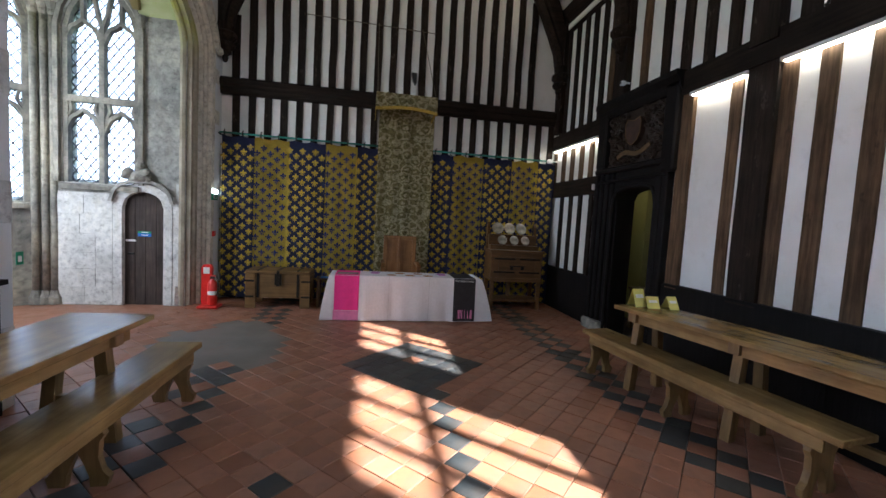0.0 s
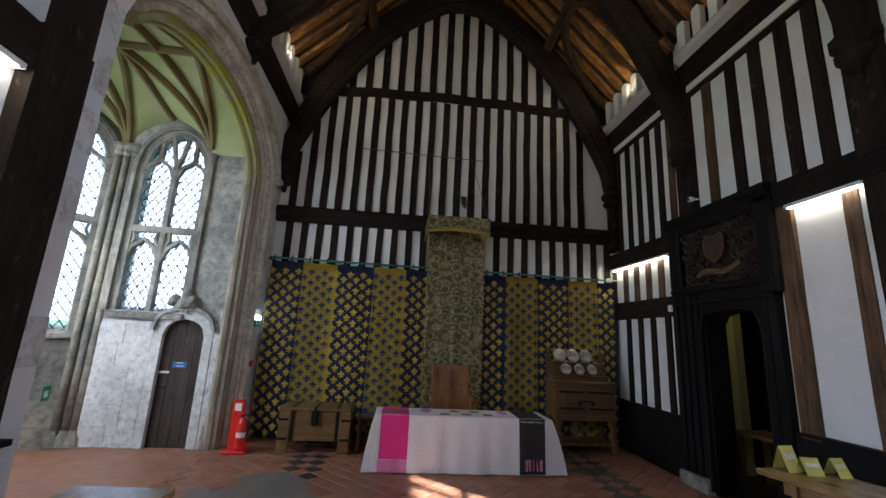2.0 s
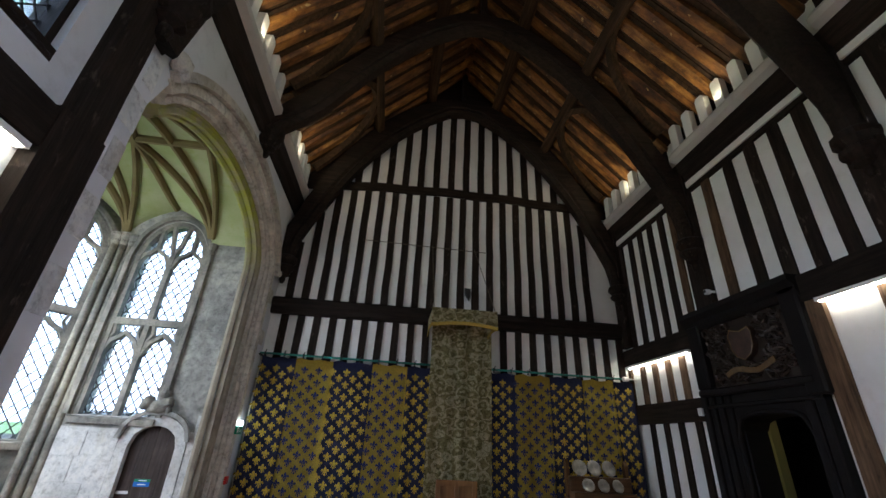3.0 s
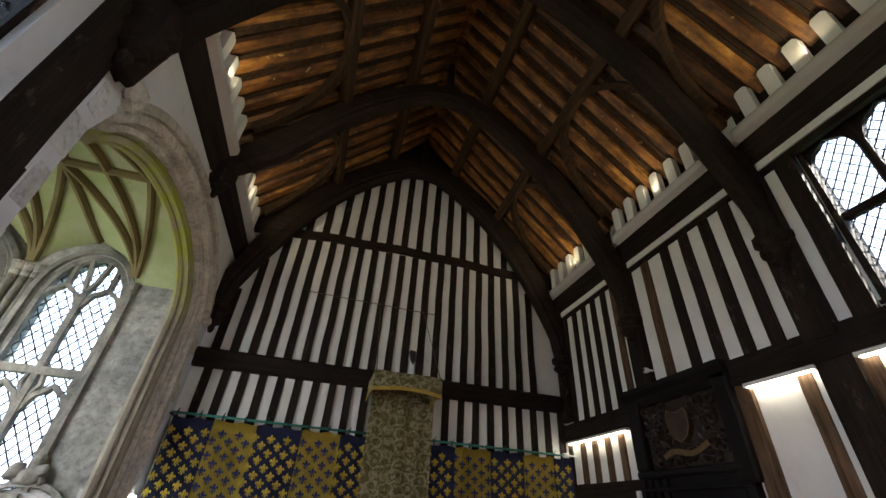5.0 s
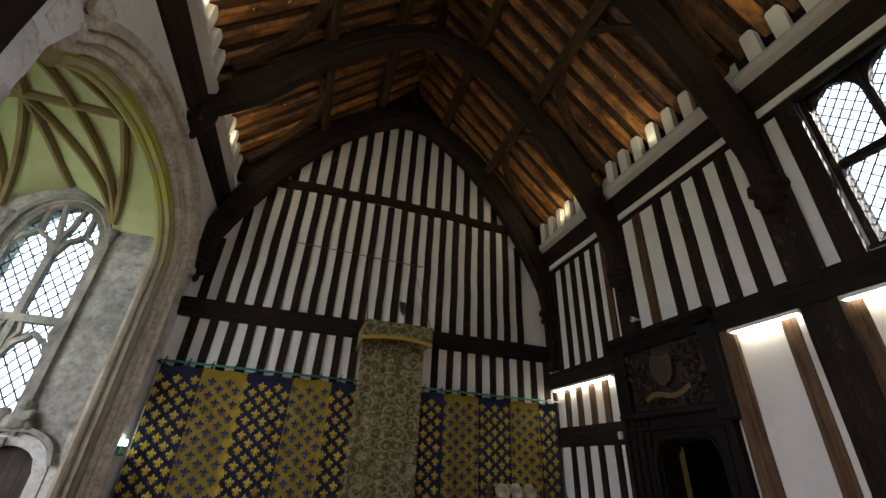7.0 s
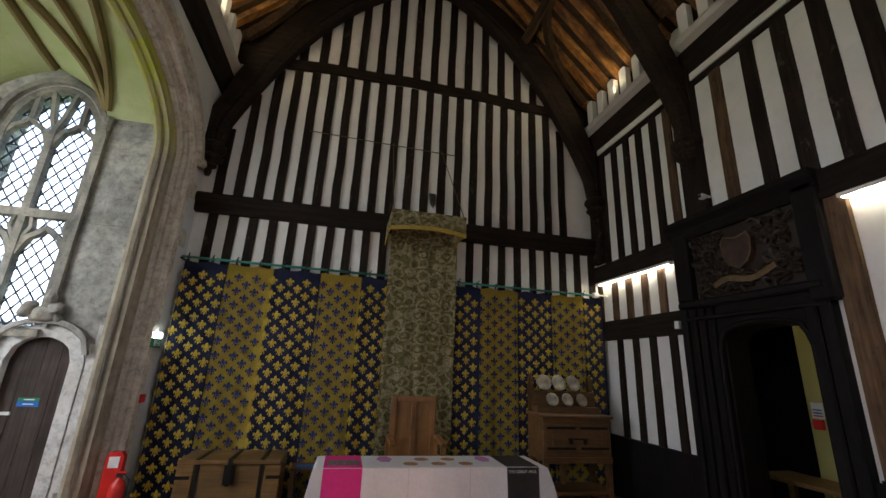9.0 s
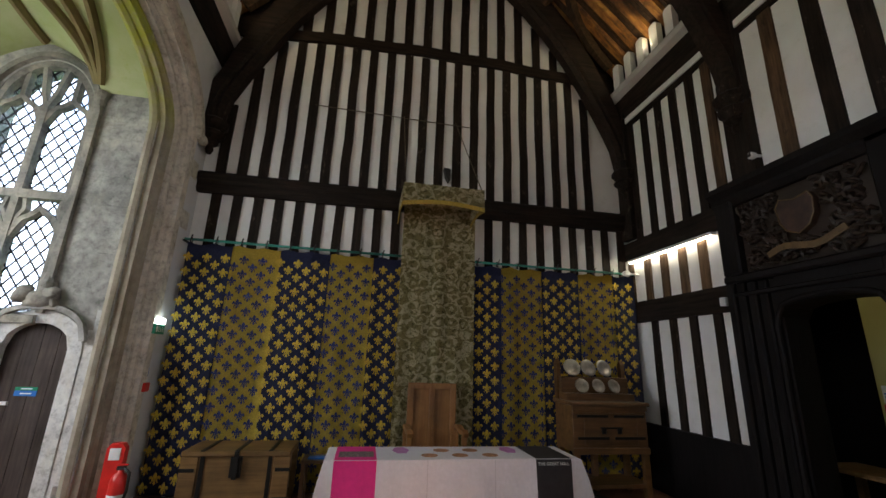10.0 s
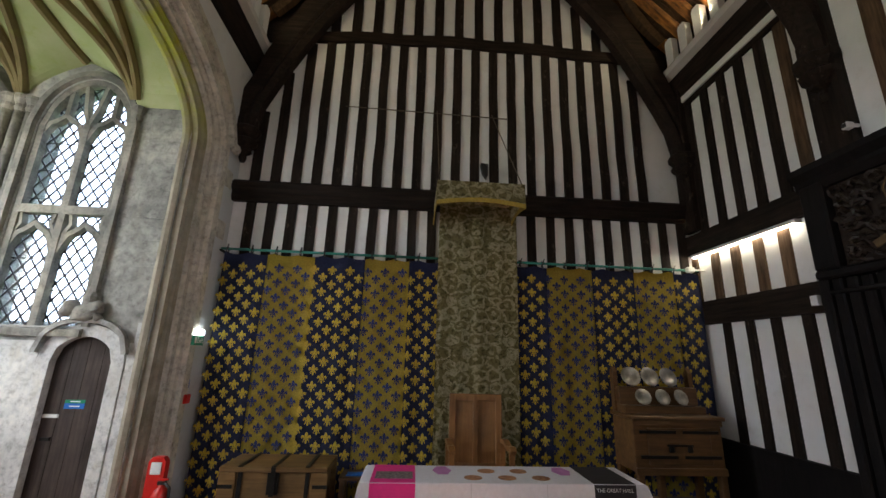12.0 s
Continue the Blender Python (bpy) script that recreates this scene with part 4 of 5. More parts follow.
# ---- doors ----
def bay_door():
    t = thing("door_1", "old dark boarded oak door with notices, closed", "door")
    t["kind"] = "structure"
    top = DOOR1[3]
    n = 4
    w = (DOOR1[1] - DOOR1[0]) / n
    for i in range(n):
        a, b = DOOR1[0] + i * w + 0.003, DOOR1[0] + (i + 1) * w - 0.003
        part("plank", prism(bmesh.new(), [(a, -0.011), (b, -0.011)] + [(u, top(u) - 0.006) for u in np.linspace(b, a, 5)], 1, BAY_N + 0.07, BAY_N + 0.11), door_wood, t)
    fr = [(DOOR1[0] - 0.05, 0.0), (DOOR1[0] - 0.05, 1.46)]
    pts = [(x, BAY_N - 0.02, z) for x, z in fr] + [(u, BAY_N - 0.02, arched(DOOR1[0] - 0.05, DOOR1[1] + 0.05, 1.48, 0.29)(u)) for u in np.linspace(DOOR1[0] - 0.05, DOOR1[1] + 0.05, 17)] + [(DOOR1[1] + 0.05, BAY_N - 0.02, z) for z in (1.46, 0.0)]
    part("stone_frame", sweep(bmesh.new(), [(x, y + 0.045, z) for x, y, z in pts], (0.12, 0.08), (0, 1, 0)), stone_light, t)
    pts = [(x * 1.0 + (0.07 if x > -3.25 else -0.07), y - 0.03, z + (0.09 if z > 1.4 else 0)) for x, y, z in pts[1:-1]]
    part("hood_mould", sweep(bmesh.new(), pts, (0.045, 0.05), (0, 1, 0)), stone_mid, t)
    part("latch", boxed(-3.48, -3.40, BAY_N + 0.045, BAY_N + 0.07, 0.76, 0.79), iron, t)
    part("bolt", boxed(-3.51, -3.38, BAY_N + 0.05, BAY_N + 0.07, 0.96, 0.99), white_plastic, t, "white door closer")
    part("notice", boxed(-3.35, -3.17, BAY_N + 0.064, BAY_N + 0.07, 1.09, 1.12), green_sign, t, "green and blue fire door notice")
    part("notice", boxed(-3.35, -3.17, BAY_N + 0.064, BAY_N + 0.07, 1.04, 1.088), blue_sign, t)
    for z in (1.10, 1.058):
        part("lettering", boxed(-3.30, -3.21, BAY_N + 0.061, BAY_N + 0.064, z, z + 0.01), white_plastic, t)


bay_door()


def lion():
    t = thing("carved_beast", "weathered carved stone beast above the bay door", "carving")
    bm = bmesh.new()
    for x, z, r, sx in ((-3.42, 1.97, 0.085, 1.0), (-3.28, 1.93, 0.085, 1.5), (-3.19, 1.98, 0.07, 1.1), (-3.36, 1.90, 0.05, 1.2), (-3.15, 1.90, 0.045, 1.0), (-3.47, 1.94, 0.045, 1.0)):
        bmesh.ops.create_icosphere(bm, subdivisions=3, radius=r, matrix=Matrix.LocRotScale((x, BAY_N - 0.06, z), None, (sx, 0.9, 1)))
    for v in bm.verts:
        v.co += noise.noise_vector(v.co * 18) * 0.02
    part("stone", bm, stone, t, smooth=True)


lion()


def east_door():
    t = thing("door_2", "black oak doorway with moulded jambs and a carved heraldic panel", "doorway")
    t["kind"] = "structure"
    x = XE
    jl, jr = (DOORY1, 6.36), (4.80, DOORY0)
    for k in range(5):
        w = (jl[1] - jl[0]) / 5
        part("jamb", boxed(x - 0.12 + 0.02 * (4 - k), x + 0.26, jl[0] + k * w, jl[0] + (k + 1) * w - 0.012, 0, 2.36, bevel=0.014), black_v, t)
    for k in range(2):
        w = (jr[1] - jr[0]) / 2
        part("jamb", boxed(x - 0.10, x + 0.26, jr[0] + k * w, jr[0] + (k + 1) * w - 0.012, 0, 2.36, bevel=0.014), black_v, t)
    f = arched(DOORY0, DOORY1, 1.98, 0.14, 0.35)
    part("door_head", prism(bmesh.new(), [(DOORY1, 2.36), (DOORY0, 2.36)] + [(u, f(u)) for u in np.linspace(DOORY0, DOORY1, 19)], 0, x - 0.07, x + 0.26), black_v, t)
    arc = [(x - 0.08, DOORY1 + 0.03, z) for z in (0.05, 1.0, 1.9)] + [(x - 0.08, u, f(u) + 0.03) for u in np.linspace(DOORY1, DOORY0, 19)] + [(x - 0.08, DOORY0 - 0.03, z) for z in (1.9, 1.0, 0.05)]
    part("roll_moulding", tube(bmesh.new(), arc, 0.025, 8, (1, 0, 0)), black_v, t)
    part("panel_rail", boxed(x - 0.13, x + 0.05, 4.80, 6.36, 2.36, 2.44, bevel=0.02), black_v, t)
    part("panel_rail", boxed(x - 0.11, x + 0.05, 4.80, 6.36, 2.22, 2.26, bevel=0.01), black_v, t)
    part("panel_frame", boxed(x - 0.12, x + 0.05, 6.14, 6.36, 2.44, 3.24, bevel=0.02), black_v, t)
    part("panel_frame", boxed(x - 0.12, x + 0.05, 4.72, 4.93, 2.26, 3.30, bevel=0.02), black_v, t)
    part("cornice", prism(bmesh.new(), [(x + 0.05, 3.18), (x - 0.08, 3.18), (x - 0.12, 3.24), (x - 0.12, 3.28), (x - 0.18, 3.34), (x - 0.18, 3.40), (x + 0.05, 3.40)], 1, 4.70, 6.38), black_v, t)
    part("panel", boxed(x - 0.03, x + 0.05, 4.93, 6.14, 2.44, 3.18), carved_oak, t, "carved foliage panel")
    random.seed(11)
    bm = bmesh.new()
    for i in range(150):
        y, z = random.uniform(5.0, 6.08), random.uniform(2.5, 3.13)
        if abs(y - 5.53) < 0.2 and 2.66 < z < 3.08:
            continue
        a, r = random.uniform(0, 6.28), random.uniform(0.04, 0.085)
        pts = [(x - 0.045 - 0.03 * math.sin(q * 2), min(6.12, max(4.95, y + r * (1 - q / 7) * math.cos(a + q))), min(3.16, max(2.46, z + r * (1 - q / 7) * math.sin(a + q)))) for q in np.linspace(0, 5, 11)]
        tube(bm, pts, 0.017, 5, (1, 0, 0))
    leaves = part("foliage_carving", bm, carved_oak, t, "carved scrolling foliage")
    shield = [(5.40, 3.04), (5.52, 3.01), (5.66, 3.05), (5.70, 2.98), (5.68, 2.82), (5.63, 2.74), (5.53, 2.69), (5.43, 2.75), (5.38, 2.84), (5.37, 2.98)]
    part("shield", prism(bmesh.new(), shield, 0, x - 0.10, x - 0.02), heraldic, t, "faded painted heraldic shield")
    part("shield_rim", tube(bmesh.new(), [(x - 0.10, u, v) for u, v in shield + shield[:1]], 0.008, 5, (1, 0, 0)), gilt, t, "worn gilt rim")
    rb = [(x - 0.09, 5.85 - 0.085 * k, 2.56 + 0.035 * math.sin(k * 0.9) + 0.008 * k) for k in range(9)]
    part("ribbon", sweep(bmesh.new(), rb, (0.06, 0.014), (1, 0, 0)), gilt, t, "carved motto ribbon")
    for y in (6.14, 4.9):
        part("plinth_block", boxed(x - 0.16, x + 0.05, y - 0.06 if y < 5 else 5.9, y + 0.1 if y < 5 else 6.38, 0, 0.16, bevel=0.02), stone, t, "stone plinth block")


heraldic = plain("faded heraldry", (0.045, 0.024, 0.018), 0.5, 0, 0.7, 9)
gilt = plain("worn gilt edge", (0.13, 0.085, 0.035), 0.45, 0, 0.4, 20)
east_door()


# ---- furniture ----
def bench(m, length, legs, label):
    t = thing("bench", label, "bench", m, "benches")
    part("seat", boxed(-0.16, 0.16, -length, 0, 0.405, 0.45, bevel=0.006), pine_y, t)
    for s in (-1, 1):
        part("apron", boxed(s * 0.115, s * 0.14, -length + 0.1, -0.1, 0.32, 0.404, bevel=0.004), pine_y, t)
    out = [(-0.14, 0), (-0.06, 0), (-0.055, 0.06), (-0.03, 0.13), (0, 0.19), (0.03, 0.13), (0.055, 0.06), (0.06, 0), (0.14, 0), (0.155, 0.05), (0.12, 0.09), (0.10, 0.16), (0.105, 0.25), (0.13, 0.29), (0.11, 0.33), (0.11, 0.404), (-0.11, 0.404), (-0.11, 0.33), (-0.13, 0.29), (-0.105, 0.25), (-0.10, 0.16), (-0.12, 0.09), (-0.155, 0.05)]
    for y in legs:
        part("leg_board", prism(bmesh.new(), out, 1, -y - 0.02, -y + 0.02), pine_v, t)
    return t


def table(m, length, w, h, posts, label):
    t = thing("trestle_table", label, "table", m, "trestle tables")
    part("tabletop", boxed(-w / 2, w / 2, -length, 0, h - 0.04, h, bevel=0.005), pine_y, t)
    for s in (-1, 1):
        part("apron", boxed(s * (w / 2 - 0.10), s * (w / 2 - 0.075), -length + 0.15, -0.15, h - 0.14, h - 0.041), pine_y, t)
    for y in posts:
        part("crossbar", boxed(-w / 2 + 0.04, w / 2 - 0.04, -y - 0.04, -y + 0.04, h - 0.13, h - 0.042), pine_v, t)
        for s in (-1, 1):
            x0, x1 = s * (w / 2 - 0.14), s * (w / 2 - 0.08)
            part("leg", prism(bmesh.new(), [(x0 - 0.035, h - 0.13), (x0 + 0.035, h - 0.13), (x1 + 0.04, 0), (x1 - 0.04, 0)], 1, -y - 0.035, -y + 0.035), pine_v, t)
        part("stretcher", boxed(-w / 2 + 0.12, w / 2 - 0.12, -y - 0.02, -y + 0.02, 0.24, 0.31), pine_v, t)
    part("long_stretcher", boxed(-0.025, 0.025, -posts[-1], -posts[0], 0.25, 0.31), pine_y, t)
    return t


LT = pose(-1.65, 3.69, 0, 0, 0, -2)
RT = pose(2.80, 4.20, 0, 0, 0, 11)
table(LT, 3.4, 0.54, 0.76, (0.32, 1.2, 2.6), "long polished pale oak trestle table")
table(RT, 2.3, 0.52, 0.80, (0.2, 1.15, 2.1), "long pale oak table standing against the panelled wall")
bench(pose(-1.35, 4.03, 0, 0, 0, -1.5), 3.0, (0.10, 1.12, 2.5), "long pale oak bench with gothic cut-out legs")
bench(pose(2.59, 4.53, 0, 0, 0, 7.4), 2.3, (0.12, 1.1, 2.12), "long pale oak bench with gothic cut-out legs, beside the wall table")


def card(x, y, rz, w, h):
    t = thing("folded_card", "pale yellow folded information card on the table", "card", pose(x, y, 0.801, 0, 0, rz), "table cards")
    part("front", prism(bmesh.new(), [(-0.06, 0), (-0.057, 0), (0.003, h), (0, h)], 0, -w / 2, w / 2), card_mat, t)
    part("back", prism(bmesh.new(), [(0.06, 0), (0.057, 0), (0.003, h), (0.006, h)], 0, -w / 2, w / 2), card_mat, t)
    part("print", prism(bmesh.new(), [(-0.032, h * 0.5), (-0.034, h * 0.5), (-0.022, h * 0.7), (-0.020, h * 0.7)], 0, -w * 0.35, w * 0.35), white_plastic, t)


card(2.76, 4.10, 8, 0.13, 0.17)
card(2.86, 4.02, -10, 0.12, 0.11)
card(3.04, 3.98, 5, 0.11, 0.12)


def cloth_table():
    t = thing("display_table", "long table under a white printed cloth reaching the floor", "table")
    x0, x1, y0, y1, h = -0.43, 1.82, 6.50, 7.02, 0.67
    part("tabletop", boxed(x0 + 0.02, x1 - 0.02, y0 + 0.02, y1 - 0.02, h - 0.04, h - 0.006), chest_wood, t)
    for x in (x0 + 0.1, x1 - 0.1):
        for y in (y0 + 0.1, y1 - 0.1):
            part("leg", boxed(x - 0.025, x + 0.025, y - 0.025, y + 0.025, 0, h - 0.04), chest_wood, t)
    c = thing("tablecloth", "white tablecloth with pink and black printed ends and food pictures", "tablecloth")
    bm = bmesh.new()
    n = 60
    per = []
    def loop(z, flare):
        ring = []
        for i in range(4 * n):
            s, f = divmod(i, n)
            f /= n
            a = [(x0, y0), (x1, y0), (x1, y1), (x0, y1)][s]
            b = [(x1, y0), (x1, y1), (x0, y1), (x0, y0)][s]
            px, py = a[0] + (b[0] - a[0]) * f, a[1] + (b[1] - a[1]) * f
            ex = 0.12 * (1 - min(1, (px - x0) / 0.12)) - 0.22 * (1 - min(1, (x1 - px) / 0.10)) * 1.0
            wv = 0.010 * math.sin(px * 9 + 1) + 0.008 * math.sin(px * 23)
            ox = -flare * 0.13 if px < x0 + 0.02 else flare * 0.22 if px > x1 - 0.02 else 0
            oy = -flare * (0.03 + wv) if s == 0 else flare * (0.03 + wv) if s == 2 else 0
            ring.append(bm.verts.new((px + ox, py + oy, z)))
        return ring
    rings = [loop(h, 0), loop(h - 0.012, 0.1), loop(0.5, 0.4), loop(0.25, 0.75), loop(0.012, 1.0)]
    for r0, r1 in zip(rings, rings[1:]):
        for i in range(4 * n):
            bm.faces.new((r0[i], r0[(i + 1) % (4 * n)], r1[(i + 1) % (4 * n)], r1[i]))
    bm.faces.new(rings[0])
    bmesh.ops.recalc_face_normals(bm, faces=bm.faces)
    part("cloth", bm, white_cloth, c, smooth=False)

    def front(name, a, b, z0, z1, material, label=""):
        bm = bmesh.new()
        xs = np.linspace(a, b, 10)
        fl = lambda z: np.interp(h - z, [0, 0.012, h - 0.5, h - 0.25, h - 0.012], [0, 0.1, 0.4, 0.75, 1.0])
        zs = [z for z in (z1, 0.63, 0.5, 0.25, z0) if z0 <= z <= z1]
        if h - z1 < 0.001:
            zs = [z1 - 0.003] + zs[1:]
        vs = [[bm.verts.new((u, y0 - fl(z) * (0.03 + 0.010 * math.sin(u * 9 + 1) + 0.008 * math.sin(u * 23)) - 0.004, z)) for u in xs] for z in zs]
        for i in range(len(zs) - 1):
            for j in range(9):
                bm.faces.new((vs[i][j], vs[i][j + 1], vs[i + 1][j + 1], vs[i + 1][j]))
        part(name, bm, material, c, label)
    front("pink_print", -0.36, -0.01, 0.16, h, pink_cloth, "bright pink printed band")
    front("pink_print", -0.37, -0.01, 0.015, 0.155, pink_pale, "paler pink band")
    front("black_print", 1.40, 1.74, 0.02, h, black_cloth, "black printed band")
    front("pink_print", 1.47, 1.70, 0.06, 0.19, pink_pale, "pale pink patch")
    # greyer strips paint the shade of two ironed creases
    for u in (0.42, 1.02):
        front("crease", u, u + 0.006, 0.03, h, crease, "painted shade of an ironed crease")
    zt = h + 0.003
    part("pink_print", boxed(-0.36, -0.01, y0, y1, h + 0.001, zt), pink_cloth, c)
    part("black_print", boxed(1.40, 1.74, y0, y1, h + 0.001, zt), black_cloth, c)
    part("picture_print", boxed(-0.33, -0.03, y0 + 0.10, y0 + 0.30, zt, zt + 0.002), grey_print, c)
    for a, b in ((0.14, 0.30), (1.18, 1.34)):
        hexa = [((a + b) / 2 + (b - a) / 2 * math.cos(q), y0 + 0.36 + 0.14 * math.sin(q)) for q in np.linspace(0, 2 * math.pi, 7)[:-1]]
        part("lilac_print", prism(bmesh.new(), hexa, 2, h + 0.001, zt), lilac_print, c)
    random.seed(5)
    for k in range(5):
        a = 0.46 + 0.14 * k
        el = [(a + 0.075 * math.cos(q), y0 + 0.15 + 0.20 * (k % 2) + 0.07 * math.sin(q)) for q in np.linspace(0, 2 * math.pi, 15)[:-1]]
        part("food_print", prism(bmesh.new(), el, 2, h + 0.001, zt), food_print, c)
    cu = bpy.data.curves.new("words", "FONT")
    cu.body, cu.size, cu.extrude = "THE GREAT HALL", 0.038, 0.0004
    ob = new("lettering", cu)
    dg = bpy.context.evaluated_depsgraph_get()
    me = bpy.data.meshes.new_from_object(ob.evaluated_get(dg))
    bpy.data.objects.remove(ob)
    me.materials.clear()
    me.materials.append(white_plastic)
    w = new("lettering", me)
    w.parent = c
    w.matrix_world = pose(1.415, y0 - 0.016, h - 0.052, 88, 0, 0)


pink_pale = plain("pale pink print", (0.74, 0.24, 0.44), 0.75, 0, 0.12, 20)
crease = plain("cloth crease shade", (0.62, 0.60, 0.63), 0.8, 0, 0.05)
cloth_table()


def chest():
    t = thing("chest", "oak plank chest with black iron straps", "chest")
    x0, x1, y0, y1 = -1.77, -0.80, 7.22, 7.72
    part("body", boxed(x0 + 0.05, x1 - 0.05, y0 + 0.02, y1 - 0.02, 0.16, 0.55, bevel=0.004), chest_wood, t)
    part("lid", boxed(x0, x1, y0 - 0.015, y1, 0.553, 0.60, bevel=0.008), chest_wood, t)
    for a, b in ((x0, x0 + 0.15), (x1 - 0.15, x1)):
        part("leg_plank", boxed(a, b, y0, y0 + 0.04, 0, 0.55, bevel=0.004), chest_wood, t)
        part("leg_plank", boxed(a, b, y1 - 0.04, y1, 0, 0.55, bevel=0.004), chest_wood, t)
    xc = (x0 + x1) / 2
    part("lock_plate", boxed(xc - 0.05, xc + 0.05, y0 - 0.012, y0 + 0.02, 0.37, 0.55, bevel=0.004), iron, t)
    part("hasp", boxed(xc - 0.02, xc + 0.02, y0 - 0.025, y0 - 0.012, 0.36, 0.6), iron, t)
    for u in (xc - 0.3, xc, xc + 0.3):
        part("iron_strap", boxed(u - 0.018, u + 0.018, y0 - 0.018, y1, 0.598, 0.607), iron, t)
    for u in (xc - 0.3, xc + 0.3):
        part("iron_strap", boxed(u - 0.018, u + 0.018, y0 + 0.008, y0 + 0.02, 0.17, 0.55), iron, t)
    for a, b in ((x0 - 0.004, x0 + 0.13), (x1 - 0.13, x1 + 0.004)):
        part("corner_strap", boxed(a, b, y0 - 0.008, y0 + 0.01, 0.42, 0.45), iron, t)
        part("corner_strap", boxed(a, b, y0 - 0.008, y0 + 0.01, 0.17, 0.20), iron, t)


chest()


def stool():
    t = thing("small_stool", "small dark oak stool between chest and table", "stool")
    part("seat", boxed(-0.72, -0.44, 7.35, 7.65, 0.45, 0.48, bevel=0.005), cup_wood, t)
    for x in (-0.69, -0.47):
        for y in (7.38, 7.62):
            part("leg", boxed(x - 0.02, x + 0.02, y - 0.02, y + 0.02, 0, 0.45), cup_wood, t)
    b = thing("booklet", "blue booklet lying on the stool", "booklet")
    part("cover", boxed(-0.66, -0.48, 7.4, 7.52, 0.481, 0.49), blue_sign, b)


stool()


def chair():
    t = thing("armchair", "tall panel-backed oak armchair behind the table", "chair")
    x0, x1, y0, y1 = 0.36, 0.94, 7.32, 7.84
    part("backrest", boxed(x0, x1, y1 - 0.05, y1 - 0.02, 0.45, 1.22), chair_wood, t)
    for a, b in ((x0, x0 + 0.07), ((x0 + x1) / 2 - 0.03, (x0 + x1) / 2 + 0.03), (x1 - 0.07, x1)):
        part("back_stile", boxed(a, b, y1 - 0.075, y1 - 0.05, 0.4, 1.22, bevel=0.006), chair_wood, t)
    for a, b in ((1.15, 1.22), (0.45, 0.52)):
        part("back_rail", boxed(x0 + 0.07, x1 - 0.07, y1 - 0.072, y1 - 0.05, a, b, bevel=0.006), chair_wood, t)
    part("seat", boxed(x0 - 0.05, x1 + 0.05, y0, y1 - 0.04, 0.42, 0.46, bevel=0.006), chair_wood, t)
    for x in (x0 - 0.01, x1 + 0.01):
        part("arm", sweep(bmesh.new(), [(x, y1 - 0.06, 0.74), (x, y1 - 0.2, 0.76), (x, y0 + 0.15, 0.73), (x, y0 + 0.02, 0.75), (x, y0 - 0.03, 0.72)], (0.06, 0.045)), chair_wood, t)
        for y in (y0 + 0.04, y1 - 0.06):
            part("leg", boxed(x - 0.025, x + 0.025, y - 0.025, y + 0.025, 0, 0.73), chair_wood, t)


chair()


